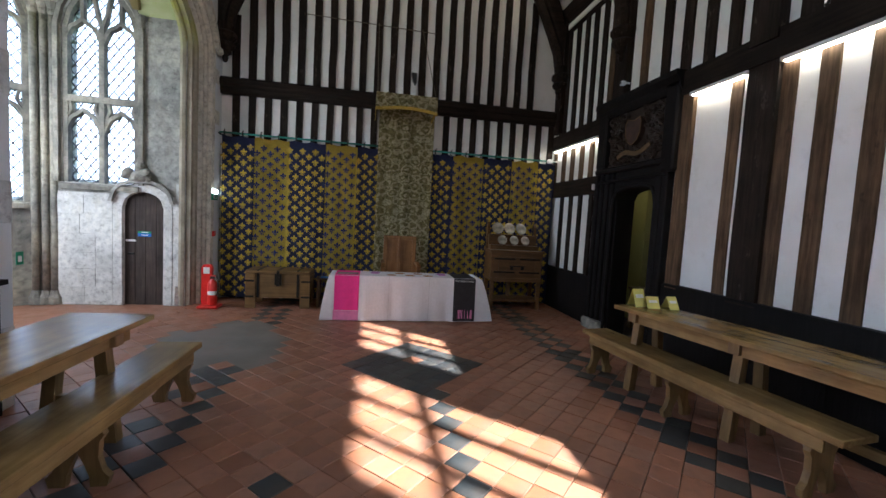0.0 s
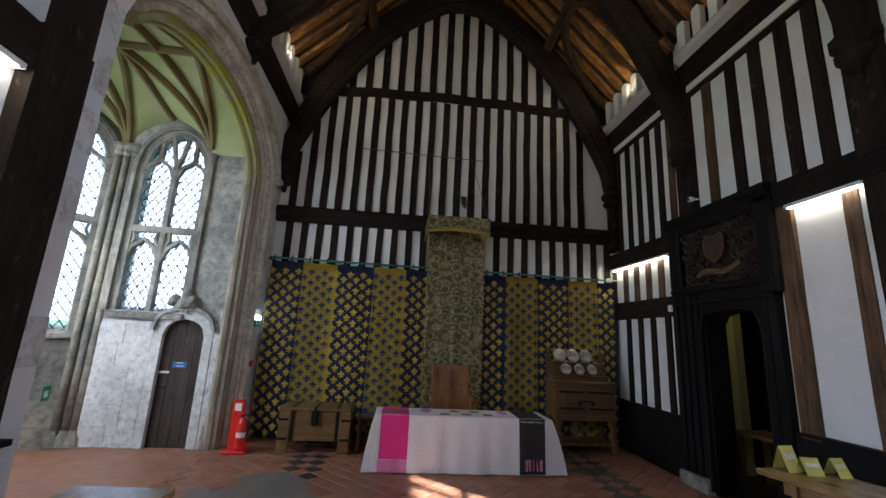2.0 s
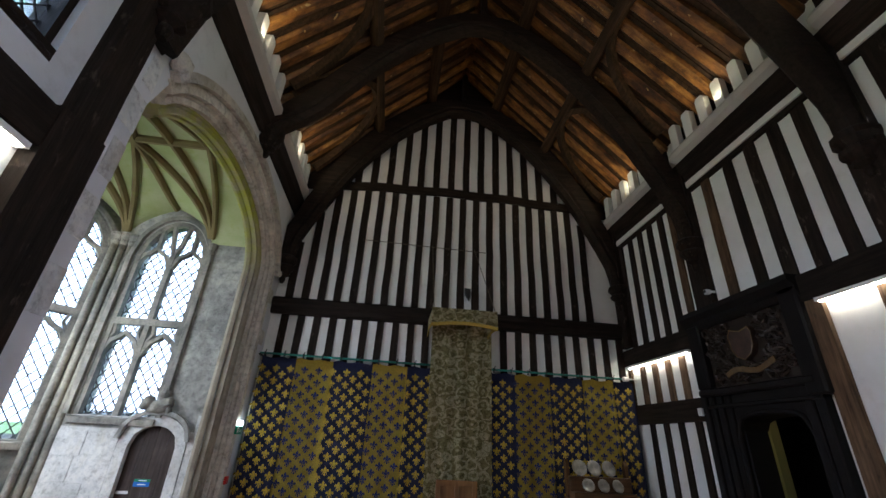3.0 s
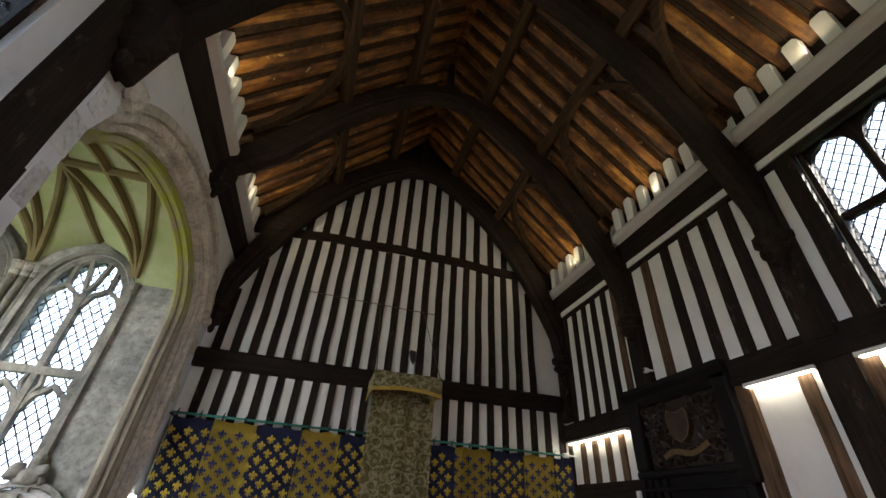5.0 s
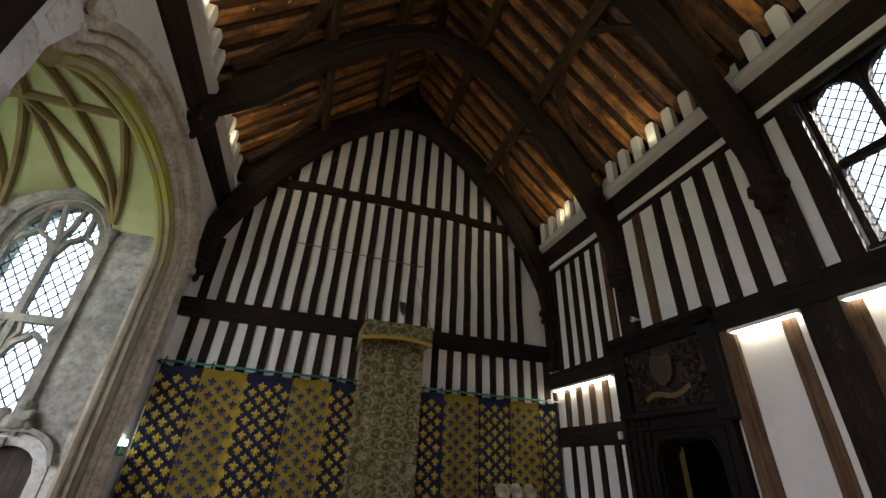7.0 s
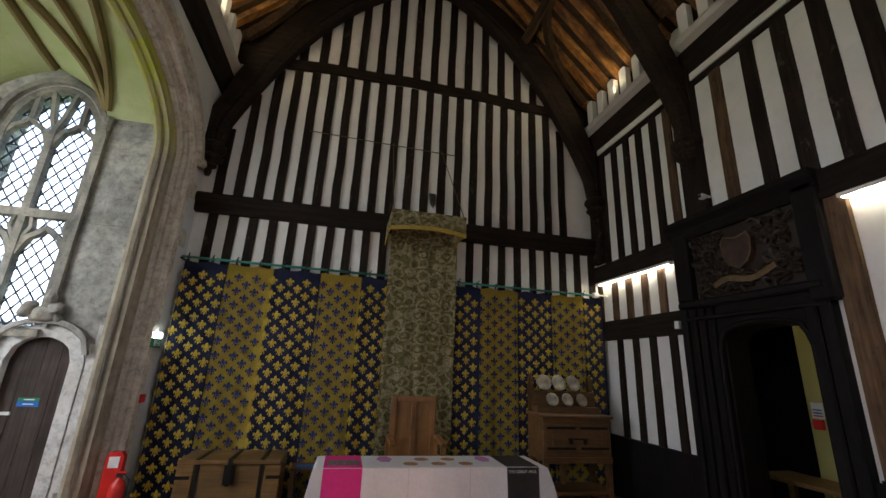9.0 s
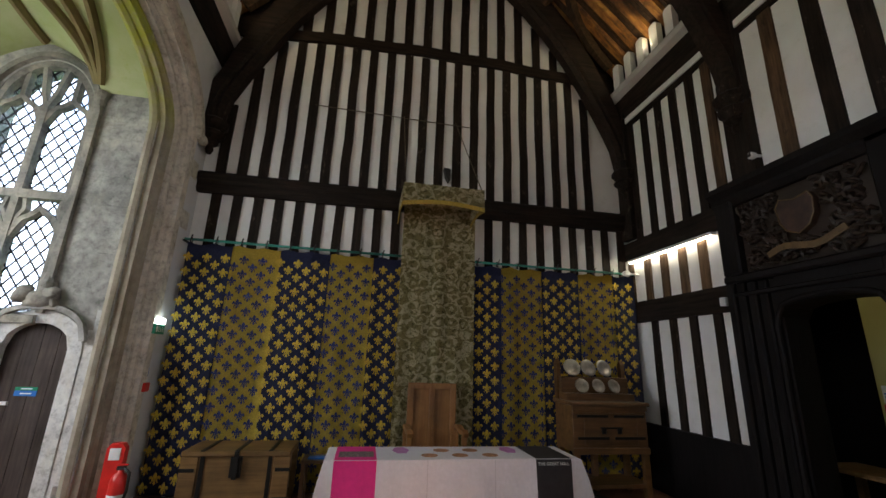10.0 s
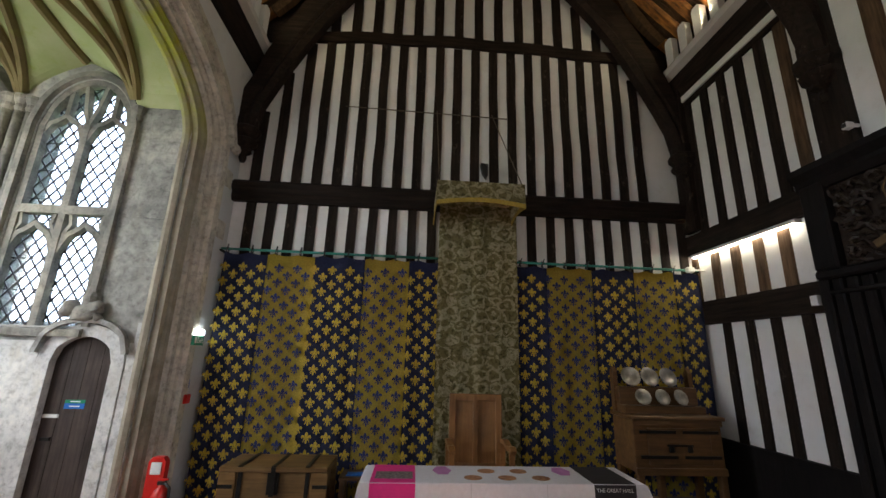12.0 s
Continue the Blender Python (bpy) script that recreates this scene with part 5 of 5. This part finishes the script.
def cupboard():
    t = thing("livery_cupboard", "oak livery cupboard with iron hinges and a stepped plate rack", "cupboard")
    x0, x1, y0, y1 = 2.26, 3.22, 7.42, 7.88
    for x in (x0 + 0.04, (x0 + x1) / 2, x1 - 0.04):
        for y in (y0 + 0.04, y1 - 0.04):
            if x != (x0 + x1) / 2 or y > 7.6:
                part("leg", boxed(x - 0.035, x + 0.035, y - 0.035, y + 0.035, 0, 0.52, bevel=0.006), cup_wood, t)
    part("shelf", boxed(x0, x1, y0 + 0.02, y1, 0.14, 0.18), cup_wood, t)
    part("body", boxed(x0, x1, y0 + 0.02, y1, 0.52, 1.02, bevel=0.006), cup_wood, t)
    part("rail", boxed(x0 - 0.01, x1 + 0.01, y0, y0 + 0.03, 0.50, 0.57, bevel=0.005), cup_wood, t)
    part("rail", boxed(x0 - 0.01, x1 + 0.01, y0, y0 + 0.03, 0.97, 1.03, bevel=0.005), cup_wood, t)
    d = part("door", boxed(x0 + 0.14, x1 - 0.14, y0 + 0.002, y0 + 0.03, 0.60, 0.95, bevel=0.004), cup_wood, t)
    for z in (0.66, 0.90):
        for a, b in ((x0 + 0.05, x0 + 0.44), (x1 - 0.44, x1 - 0.05)):
            part("strap_hinge", boxed(a, b, y0 - 0.010, y0 + 0.004, z, z + 0.03), iron, d)
    part("lock_plate", boxed((x0 + x1) / 2 - 0.14, (x0 + x1) / 2 + 0.14, y0 - 0.008, y0 + 0.002, 0.775, 0.795), iron, d)
    for u in (-0.1, 0.1):
        part("handle", boxed((x0 + x1) / 2 + u - 0.03, (x0 + x1) / 2 + u + 0.03, y0 - 0.016, y0 + 0.002, 0.72, 0.79, bevel=0.01), iron, d)
    part("top", boxed(x0 - 0.03, x1 + 0.03, y0 - 0.03, y1 + 0.01, 1.03, 1.07, bevel=0.008), cup_wood, t)
    part("step", boxed(x0 + 0.02, x1 - 0.02, 7.60, y1, 1.07, 1.15, bevel=0.004), cup_wood, t)
    part("step", boxed(x0 + 0.02, x1 - 0.02, 7.72, y1, 1.15, 1.34, bevel=0.004), cup_wood, t)
    for x in (x0 + 0.0, x1 - 0.05):
        part("side_post", prism(bmesh.new(), [(7.80, 1.07), (7.88, 1.07), (7.88, 1.50), (7.84, 1.56), (7.80, 1.50)], 0, x, x + 0.05), cup_wood, t)
    prof = [(0.0, 0.010), (0.045, 0.010), (0.055, 0.018), (0.085, 0.026), (0.088, 0.030), (0.085, 0.034), (0.05, 0.026), (0.04, 0.018), (0.005, 0.018)]
    for k in range(6):
        up = k < 3
        x = (2.44, 2.66, 2.88)[k % 3] if up else (2.50, 2.72, 2.93)[k % 3]
        z, y, r = (1.34, 7.76, 1.25) if up else (1.15, 7.64, 1.0)
        p = thing("pewter_plate", "round pewter plate leaning on the cupboard's rack", "plate", group="pewter plates")
        bm = lathe(bmesh.new(), [(a * r + 0.0005, b) for a, b in prof], 28)
        part("plate", bm, pewter, p, smooth=True)
        p.matrix_world = pose(x, y, z + 0.088 * r * math.sin(radians(70)) + 0.001, 68, 0, (-6, 4, 9)[k % 3])


cupboard()

# ---- hangings ----
STRIPES_W = [-2.37, -1.86, -1.30, -0.70, -0.16, 0.24]
STRIPES_E = [1.12, 1.56, 2.14, 2.69, 3.21, 3.56]


def cloth_y(x, z):
    sag = 0.5 + 0.5 * (2.7 - z) / 2.7
    return YN - 0.14 + sag * (0.020 * math.sin(x * 7.3) + 0.010 * math.sin(x * 17 + 1.3) + 0.006 * math.sin(x * 31 + z))


def rail_z(x):
    return 2.785 - 0.004 * x


FLEUR = [
    [(0, 0.50), (0.10, 0.36), (0.15, 0.22), (0.11, 0.06), (0.05, -0.04), (-0.05, -0.04), (-0.11, 0.06), (-0.15, 0.22), (-0.10, 0.36)],
    [(0.08, -0.04), (0.13, 0.10), (0.22, 0.22), (0.34, 0.24), (0.42, 0.14), (0.42, 0.02), (0.34, -0.06), (0.30, 0.03), (0.24, 0.05), (0.19, -0.04)],
    [(-0.22, -0.05), (0.22, -0.05), (0.22, -0.13), (-0.22, -0.13)],
    [(-0.06, -0.15), (0.06, -0.15), (0.10, -0.30), (0, -0.46), (-0.10, -0.30)],
    [(0.10, -0.15), (0.20, -0.15), (0.30, -0.26), (0.22, -0.34), (0.20, -0.25)],
]
FLEUR += [[(-u, v) for u, v in FLEUR[1]][::-1], [(-u, v) for u, v in FLEUR[4]][::-1]]


def hanging(edges, label, z_side=0):
    t = thing("wall_hanging", label, "wall hanging", group="wall hangings")
    for k, (a, b) in enumerate(zip(edges, edges[1:])):
        bm = bmesh.new()
        nx, nz = max(8, int((b - a) / 0.03)), 14
        vs = []
        for i in range(nx + 1):
            x = a + (b - a) * i / nx
            scal = 0.035 * abs(math.sin(math.pi * (x - edges[0]) / 0.29))
            top = rail_z(x) - 0.03 - scal * 0.8
            vs.append([bm.verts.new((x, cloth_y(x, z), z)) for z in np.linspace(0.03, top, nz)])
        for i in range(nx):
            for j in range(nz - 1):
                bm.faces.new((vs[i][j], vs[i + 1][j], vs[i + 1][j + 1], vs[i][j + 1]))
        bmesh.ops.solidify(bm, geom=bm.faces[:], thickness=0.004)
        stripe = part("cloth_panel", bm, gold_cloth if k % 2 else navy_cloth, t, "gold stripe" if k % 2 else "navy blue stripe", smooth=True)
        bm = bmesh.new()
        row = 0
        z = 0.10
        while z < 2.66:
            x = edges[0] + 0.03 + (0.105 if row % 2 else 0.0)
            while x < b + 0.06:
                if a + 0.006 < x < b - 0.006:
                    for poly in FLEUR:
                        f = [bm.verts.new((x + u * 0.126, cloth_y(x + u * 0.126, z + v * 0.13) - 0.009, z + v * 0.13)) for u, v in poly]
                        bm.faces.new(f)
                x += 0.21
            z += 0.0885
            row += 1
        fl = part("fleur_print", bm, navy_cloth if k % 2 else gold_cloth, stripe)
        fl["kind"] = "stuff"
    return t


hanging(STRIPES_W, "navy and gold striped hanging printed with fleurs-de-lis")
hanging(STRIPES_E, "navy and gold striped hanging with fleurs-de-lis behind a cupboard")


def pole(x0, x1):
    t = thing("hanging_pole", "thin teal pole with black ties holding the hanging", "pole", group="hanging poles")
    part("pole", tube(bmesh.new(), [(x, YN - 0.15, rail_z(x)) for x in (x0, (x0 + x1) / 2, x1)], 0.016, 8), teal_pole, t, smooth=True)
    x = x0 + 0.08
    while x < x1:
        r = [(x + 0.012 * math.sin(3 * q), YN - 0.15 + 0.026 * math.cos(q), rail_z(x) - 0.012 + 0.034 * math.sin(q)) for q in np.linspace(0, 2 * math.pi, 9)]
        part("tie", tube(bmesh.new(), r, 0.008, 5, (1, 0, 0)), black_plastic, t, "black cloth tie")
        part("tie_end", sweep(bmesh.new(), [(x, YN - 0.175, rail_z(x)), (x + 0.015, YN - 0.19, rail_z(x) + 0.05)], (0.015, 0.006)), black_plastic, t)
        x += 0.285
    for x in (x0, x1):
        part("bracket", boxed(x - 0.012, x + 0.012, YN - 0.17, YN, rail_z(x) - 0.03, rail_z(x) - 0.01), iron, t)


pole(XW + 0.02, 0.22)
pole(1.14, XE - 0.06)


def canopy():
    t = thing("canopy_of_estate", "leaf-patterned cloth of estate with a fringed canopy", "canopy")
    bm = bmesh.new()
    n = 24
    vs = [[bm.verts.new((0.19 + 0.98 * i / n, YN - 0.19 - 0.012 * math.sin(i * 1.1) - (0.02 if i == n // 2 else 0), z)) for z in np.linspace(0.25, 3.50, 13)] for i in range(n + 1)]
    for i in range(n):
        for j in range(12):
            bm.faces.new((vs[i][j], vs[i + 1][j], vs[i + 1][j + 1], vs[i][j + 1]))
    bmesh.ops.solidify(bm, geom=bm.faces[:], thickness=0.006)
    part("back_cloth", bm, leaf_cloth, t, "hanging back cloth", smooth=True)
    x0, x1, y0, y1, zt = 0.12, 1.11, 7.20, YN - 0.12, 3.52
    part("tester", boxed(x0, x1, y0, y1, zt - 0.03, zt, bevel=0.008), leaf_cloth, t)

    def valance(p, q, name):
        bm = bmesh.new()
        p, q = Vector(p), Vector(q)
        out = (q - p).cross(Vector((0, 0, 1))).normalized()
        n = 20
        rows = []
        for i in range(n + 1):
            b = p.lerp(q, i / n)
            lift = 0.05 * math.sin(math.pi * i / n)
            rows.append([bm.verts.new(b + out * (0.006 * math.sin(i * 1.7) * f) + Vector((0, 0, -(0.245 - lift) * f))) for f in (0, 0.35, 0.7, 1.0)])
        for i in range(n):
            for j in range(3):
                bm.faces.new((rows[i][j], rows[i + 1][j], rows[i + 1][j + 1], rows[i][j + 1]))
        bmesh.ops.solidify(bm, geom=bm.faces[:], thickness=0.006)
        v = part(name, bm, leaf_cloth, t, smooth=True)
        bm = bmesh.new()
        for i in range(90):
            f = (i + 0.5) / 90
            b = p.lerp(q, f) + Vector((0, 0, -(0.245 - 0.05 * math.sin(math.pi * f))))
            box(bm, b.x - 0.005, b.x + 0.005, b.y - 0.006, b.y + 0.006, b.z - 0.045, b.z + 0.006)
        fr = part("fringe", bm, fringe_mat, v, "yellow fringe")
    valance((x0, y0, zt), (x1, y0, zt), "valance")
    valance((x1, y0, zt), (x1, y1, zt), "valance")
    valance((x0, y1, zt), (x0, y0, zt), "valance")
    for x, xt in ((x0 + 0.02, x0 + 0.0), (x1 - 0.03, x1 - 0.22)):
        part("cord", tube(bmesh.new(), [(x, y0 + 0.02, zt), (xt, YN - 0.03, 4.93)], 0.006, 6), cord_mat, t)


canopy()

# ---- fixtures ----
def speaker():
    t = thing("loudspeaker", "small black loudspeaker on a white wall bracket", "loudspeaker")
    part("case", prism(bmesh.new(), [(0.725, 4.13), (0.82, 4.12), (0.82, 3.96), (0.80, 3.92), (0.75, 4.0)], 1, YN - 0.13, YN - 0.04), black_plastic, t)
    part("bracket", boxed(0.735, 0.83, YN - 0.04, YN, 3.76, 4.14), white_plastic, t)


speaker()


def cctv(x, y, z):
    t = thing("security_camera", "small white security camera fixed to the post", "camera")
    part("case", boxed(x - 0.07, x, y - 0.03, y + 0.03, z - 0.03, z + 0.03, bevel=0.01), white_plastic, t)
    part("bracket", boxed(x, XE - 0.03, y - 0.015, y + 0.015, z + 0.0, z + 0.02), white_plastic, t)
    part("lens", boxed(x - 0.075, x - 0.07, y - 0.018, y + 0.018, z - 0.018, z + 0.018), black_plastic, t)


cctv(XE - 0.10, 5.80, 3.58)
b = thing("switch_box", "small white sensor box on the beam end", "sensor")
part("case", boxed(XE - 0.10, XE - 0.055, 6.40, 6.47, 2.15, 2.24, bevel=0.006), white_plastic, b)
s_ = thing("spotlight", "small white spotlight at the end of the pole", "spotlight")
part("head", boxed(3.36, 3.46, YN - 0.24, YN - 0.17, 2.73, 2.80, bevel=0.015), white_plastic, s_)
part("arm", boxed(3.46, XE, YN - 0.21, YN - 0.19, 2.76, 2.78), white_plastic, s_)


def exit_sign():
    t = thing("exit_sign", "green exit sign under a lit emergency lamp", "exit sign")
    y0, y1 = 7.60, 7.80
    part("lamp", boxed(XW, XW + 0.06, y0 + 0.02, y1 - 0.02, 1.765, 1.83, bevel=0.01), exit_glow, t, "lit white emergency lamp")
    part("sign", boxed(XW, XW + 0.05, y0, y1, 1.66, 1.762), green_sign, t)
    cu = bpy.data.curves.new("words", "FONT")
    cu.body, cu.size, cu.extrude = "Exit", 0.08, 0.0005
    ob = new("lettering", cu)
    me = bpy.data.meshes.new_from_object(ob.evaluated_get(bpy.context.evaluated_depsgraph_get()))
    bpy.data.objects.remove(ob)
    me.materials.clear()
    me.materials.append(white_plastic)
    w = new("lettering", me)
    w.parent = t
    w.matrix_world = pose(XW + 0.0515, 7.66, 1.685, 90, 0, 90)
    part("pictogram", boxed(XW + 0.05, XW + 0.052, 7.615, 7.65, 1.68, 1.745), white_plastic, t)


exit_sign()
t = thing("fire_call_point", "red fire call point below a blue and white notice", "call point")
part("notice", boxed(XW, XW + 0.006, 7.66, 7.75, 1.22, 1.31), blue_sign, t)
part("notice", boxed(XW, XW + 0.006, 7.66, 7.75, 1.17, 1.217), white_plastic, t)
part("case", boxed(XW, XW + 0.05, 7.65, 7.74, 1.07, 1.16, bevel=0.008), red_paint, t)
t = thing("exit_notice", "small green running man notice on the bay wall", "notice")
part("plate", boxed(-4.66, -4.655, 7.0, 7.12, 0.60, 0.78), green_sign, t)
for v in t.children:
    v.matrix_world = pose(-0.0, 0.0, 0.0)
part("pictogram", boxed(-4.655, -4.652, 7.03, 7.09, 0.64, 0.72), white_plastic, t)


def extinguisher():
    t = thing("fire_extinguisher_stand", "red plastic stand holding a red fire extinguisher", "extinguisher stand")
    x, y = -2.28, 7.20
    part("base", boxed(x - 0.14, x + 0.16, y - 0.13, y + 0.13, 0, 0.05, bevel=0.02), red_paint, t)
    part("back", prism(bmesh.new(), [(x - 0.13, 0.05), (x + 0.02, 0.05), (x + 0.02, 0.62), (x - 0.01, 0.66), (x - 0.10, 0.66), (x - 0.13, 0.62)], 1, y + 0.05, y + 0.12), red_paint, t)
    part("sign", boxed(x - 0.10, x - 0.01, y + 0.044, y + 0.05, 0.52, 0.62), white_plastic, t)
    e = thing("fire_extinguisher", "red fire extinguisher with a black hose on its stand", "fire extinguisher")
    m = pose(x + 0.06, y - 0.03, 0.051)
    part("cylinder", lathe(bmesh.new(), [(0.06, 0), (0.068, 0.02), (0.068, 0.32), (0.05, 0.37), (0.022, 0.39), (0.022, 0.41)], 18, m), red_paint, e, smooth=True)
    part("valve", boxed(x + 0.03, x + 0.09, y - 0.05, y - 0.01, 0.461, 0.49), black_plastic, e)
    part("lever", boxed(x + 0.02, x + 0.11, y - 0.04, y - 0.02, 0.495, 0.507), red_paint, e)
    part("hose", tube(bmesh.new(), [(x + 0.09, y - 0.04, 0.475), (x + 0.14, y - 0.05, 0.44), (x + 0.145, y - 0.05, 0.3), (x + 0.13, y - 0.06, 0.2)], 0.012, 7, (1, 0, 0)), black_plastic, e, smooth=True)
    part("label", lathe(bmesh.new(), [(0.0685, 0.16), (0.0692, 0.161), (0.0692, 0.22), (0.0685, 0.221)], 18, m), white_plastic, e)


extinguisher()

# things in the passage
t = thing("passage_table", "dark oak side table in the passage", "table")
part("tabletop", boxed(4.2, 4.66, 5.3, 6.3, 0.62, 0.66), chest_wood, t)
for x in (4.25, 4.61):
    for y in (5.35, 6.25):
        part("leg", boxed(x - 0.03, x + 0.03, y - 0.03, y + 0.03, 0, 0.62), chest_wood, t)

t = thing("fire_notice", "red and white fire notice on the yellow passage wall", "notice")
part("plate", boxed(4.708, 4.718, 5.92 - 0.06, 5.92 + 0.06, 1.26 - 0.02, 1.26 + 0.14), white_plastic, t)
for k in range(3):
    part("lettering", boxed(4.704, 4.708, 5.92 - 0.045, 5.92 + 0.045, 1.26 + 0.03 * k, 1.26 + 0.03 * k + 0.014), blue_sign if k else red_paint, t)
part("call_point", boxed(4.67, 4.718, 5.92 - 0.05, 5.92 + 0.05, 1.26 - 0.13, 1.26 - 0.03, bevel=0.008), red_paint, t, "red call point")
t = thing("fire_extinguisher", "red fire extinguisher standing in the passage", "fire extinguisher")
m = pose(4.58, 5.76, -0.021)
part("cylinder", lathe(bmesh.new(), [(0.07, 0), (0.08, 0.02), (0.08, 0.44), (0.055, 0.51), (0.024, 0.53), (0.024, 0.56)], 18, m), red_paint, t, smooth=True)
part("valve", boxed(4.55, 4.61, 5.76 - 0.03, 5.76 + 0.03, 0.53, 0.57), black_plastic, t)
part("lever", boxed(4.52, 4.62, 5.76 - 0.012, 5.76 + 0.012, 0.575, 0.59), black_plastic, t)

# uplights lying on the cornices, turned up and inwards
for s, x in ((-1, XW), (1, XE)):
    for y in (6.95, 4.80, 2.62, 0.5):
        l = new("cornice_uplight", bpy.data.lights.new("cornice_uplight", "AREA"))
        l.data.shape, l.data.size, l.data.size_y = "RECTANGLE", 0.05, 0.3
        l.data.energy, l.data.color = 0.62, (1.0, 0.82, 0.48)
        eye = Vector((x - s * 0.235, y, 5.79))
        l.matrix_world = look(eye, eye + Vector((-s * 1.4, 0.001, 1.0)))
# unseen fill light added in the passage to brighten its yellow wall
l = new("passage_lamp", bpy.data.lights.new("passage_lamp", "POINT"))
l.data.energy, l.data.color, l.data.shadow_soft_size = 0.22, (1.0, 0.9, 0.6), 0.1
l.location = (4.25, 6.4, 2.6)

# ---- floor tiles, laid diagonally ----
S = 0.179
R2 = math.sqrt(0.5)
CX, CY = 0.76, 3.19


def tile_mesh(name, material):
    bm = boxed(-S / 2 + 0.0025, S / 2 - 0.0025, -S / 2 + 0.0025, S / 2 - 0.0025, -0.03, 0.0, bevel=0.003)
    return mesh_of(name, bm, material)


MESH = {c: tile_mesh("tile", m) for c, m in (("r", tile_red), ("b", tile_black))}


def is_black(i, j, x, y):
    k = i - j
    if abs(x - 0.66) + abs(y - 4.72) < 0.68:
        return not abs(x - 0.64) + abs(y - 4.86) < 0.22
    if k == 0 and y < 4.4:
        return True
    if k in (-17, -15):
        return (i * 7 + j * 3) % 9 != 0
    if k in (13, 15):
        return (i * 5 + j * 3) % 8 != 0
    if k in (-16, 14):
        return (i * 3 + j * 5) % 7 == 0
    if y < 3.2 and -12 < k < -8 and (i + 2 * j) % 7 == 0:
        return True
    return False


random.seed(21)
rest = {"r": [], "b": []}
count = 0
for i in range(-40, 60):
    for j in range(-40, 60):
        x, y = CX + (i - j) * S * R2, CY + (i + j) * S * R2
        if not (-2.55 < x < 3.75 and YB < y < YN):
            continue
        if -2.30 < x < -0.6 and 4.5 < y < 6.6 and (x + 1.45) ** 2 / 0.5 + (y - 5.5) ** 2 / 0.8 < 1 + 0.35 * math.sin(7 * x + 3 * y):
            continue
        c = "b" if is_black(i, j, x, y) else "r"
        m = pose(x, y, random.uniform(-0.003, 0.003), random.uniform(-0.5, 0.5), random.uniform(-0.5, 0.5), 45 + random.uniform(-0.5, 0.5))
        if -0.55 < x < 2.0 and 2.2 < y < 5.9 and count < 300:
            ob = new("tile", MESH[c])
            ob.parent = floor
            ob.matrix_world = m
            count += 1
        else:
            rest[c].append(m)
for c, ms in rest.items():
    src = MESH[c]
    base = np.array([v.co[:] for v in src.vertices])
    faces = [tuple(p.vertices) for p in src.polygons]
    vs, fs = [], []
    for m in ms:
        o = len(vs)
        vs += [tuple(m @ Vector(v)) for v in base]
        fs += [tuple(a + o for a in f) for f in faces]
    me = bpy.data.meshes.new("tiles")
    me.from_pydata(vs, [], fs)
    me.materials.append(tile_red if c == "r" else tile_black)
    ob = new("tiles", me)
    ob.parent = floor
    ob["kind"] = "stuff"
part("worn_slab", boxed(-2.38, -0.5, 4.4, 6.7, -0.021, -0.004), slab_grey, floor, "worn grey stone patch")
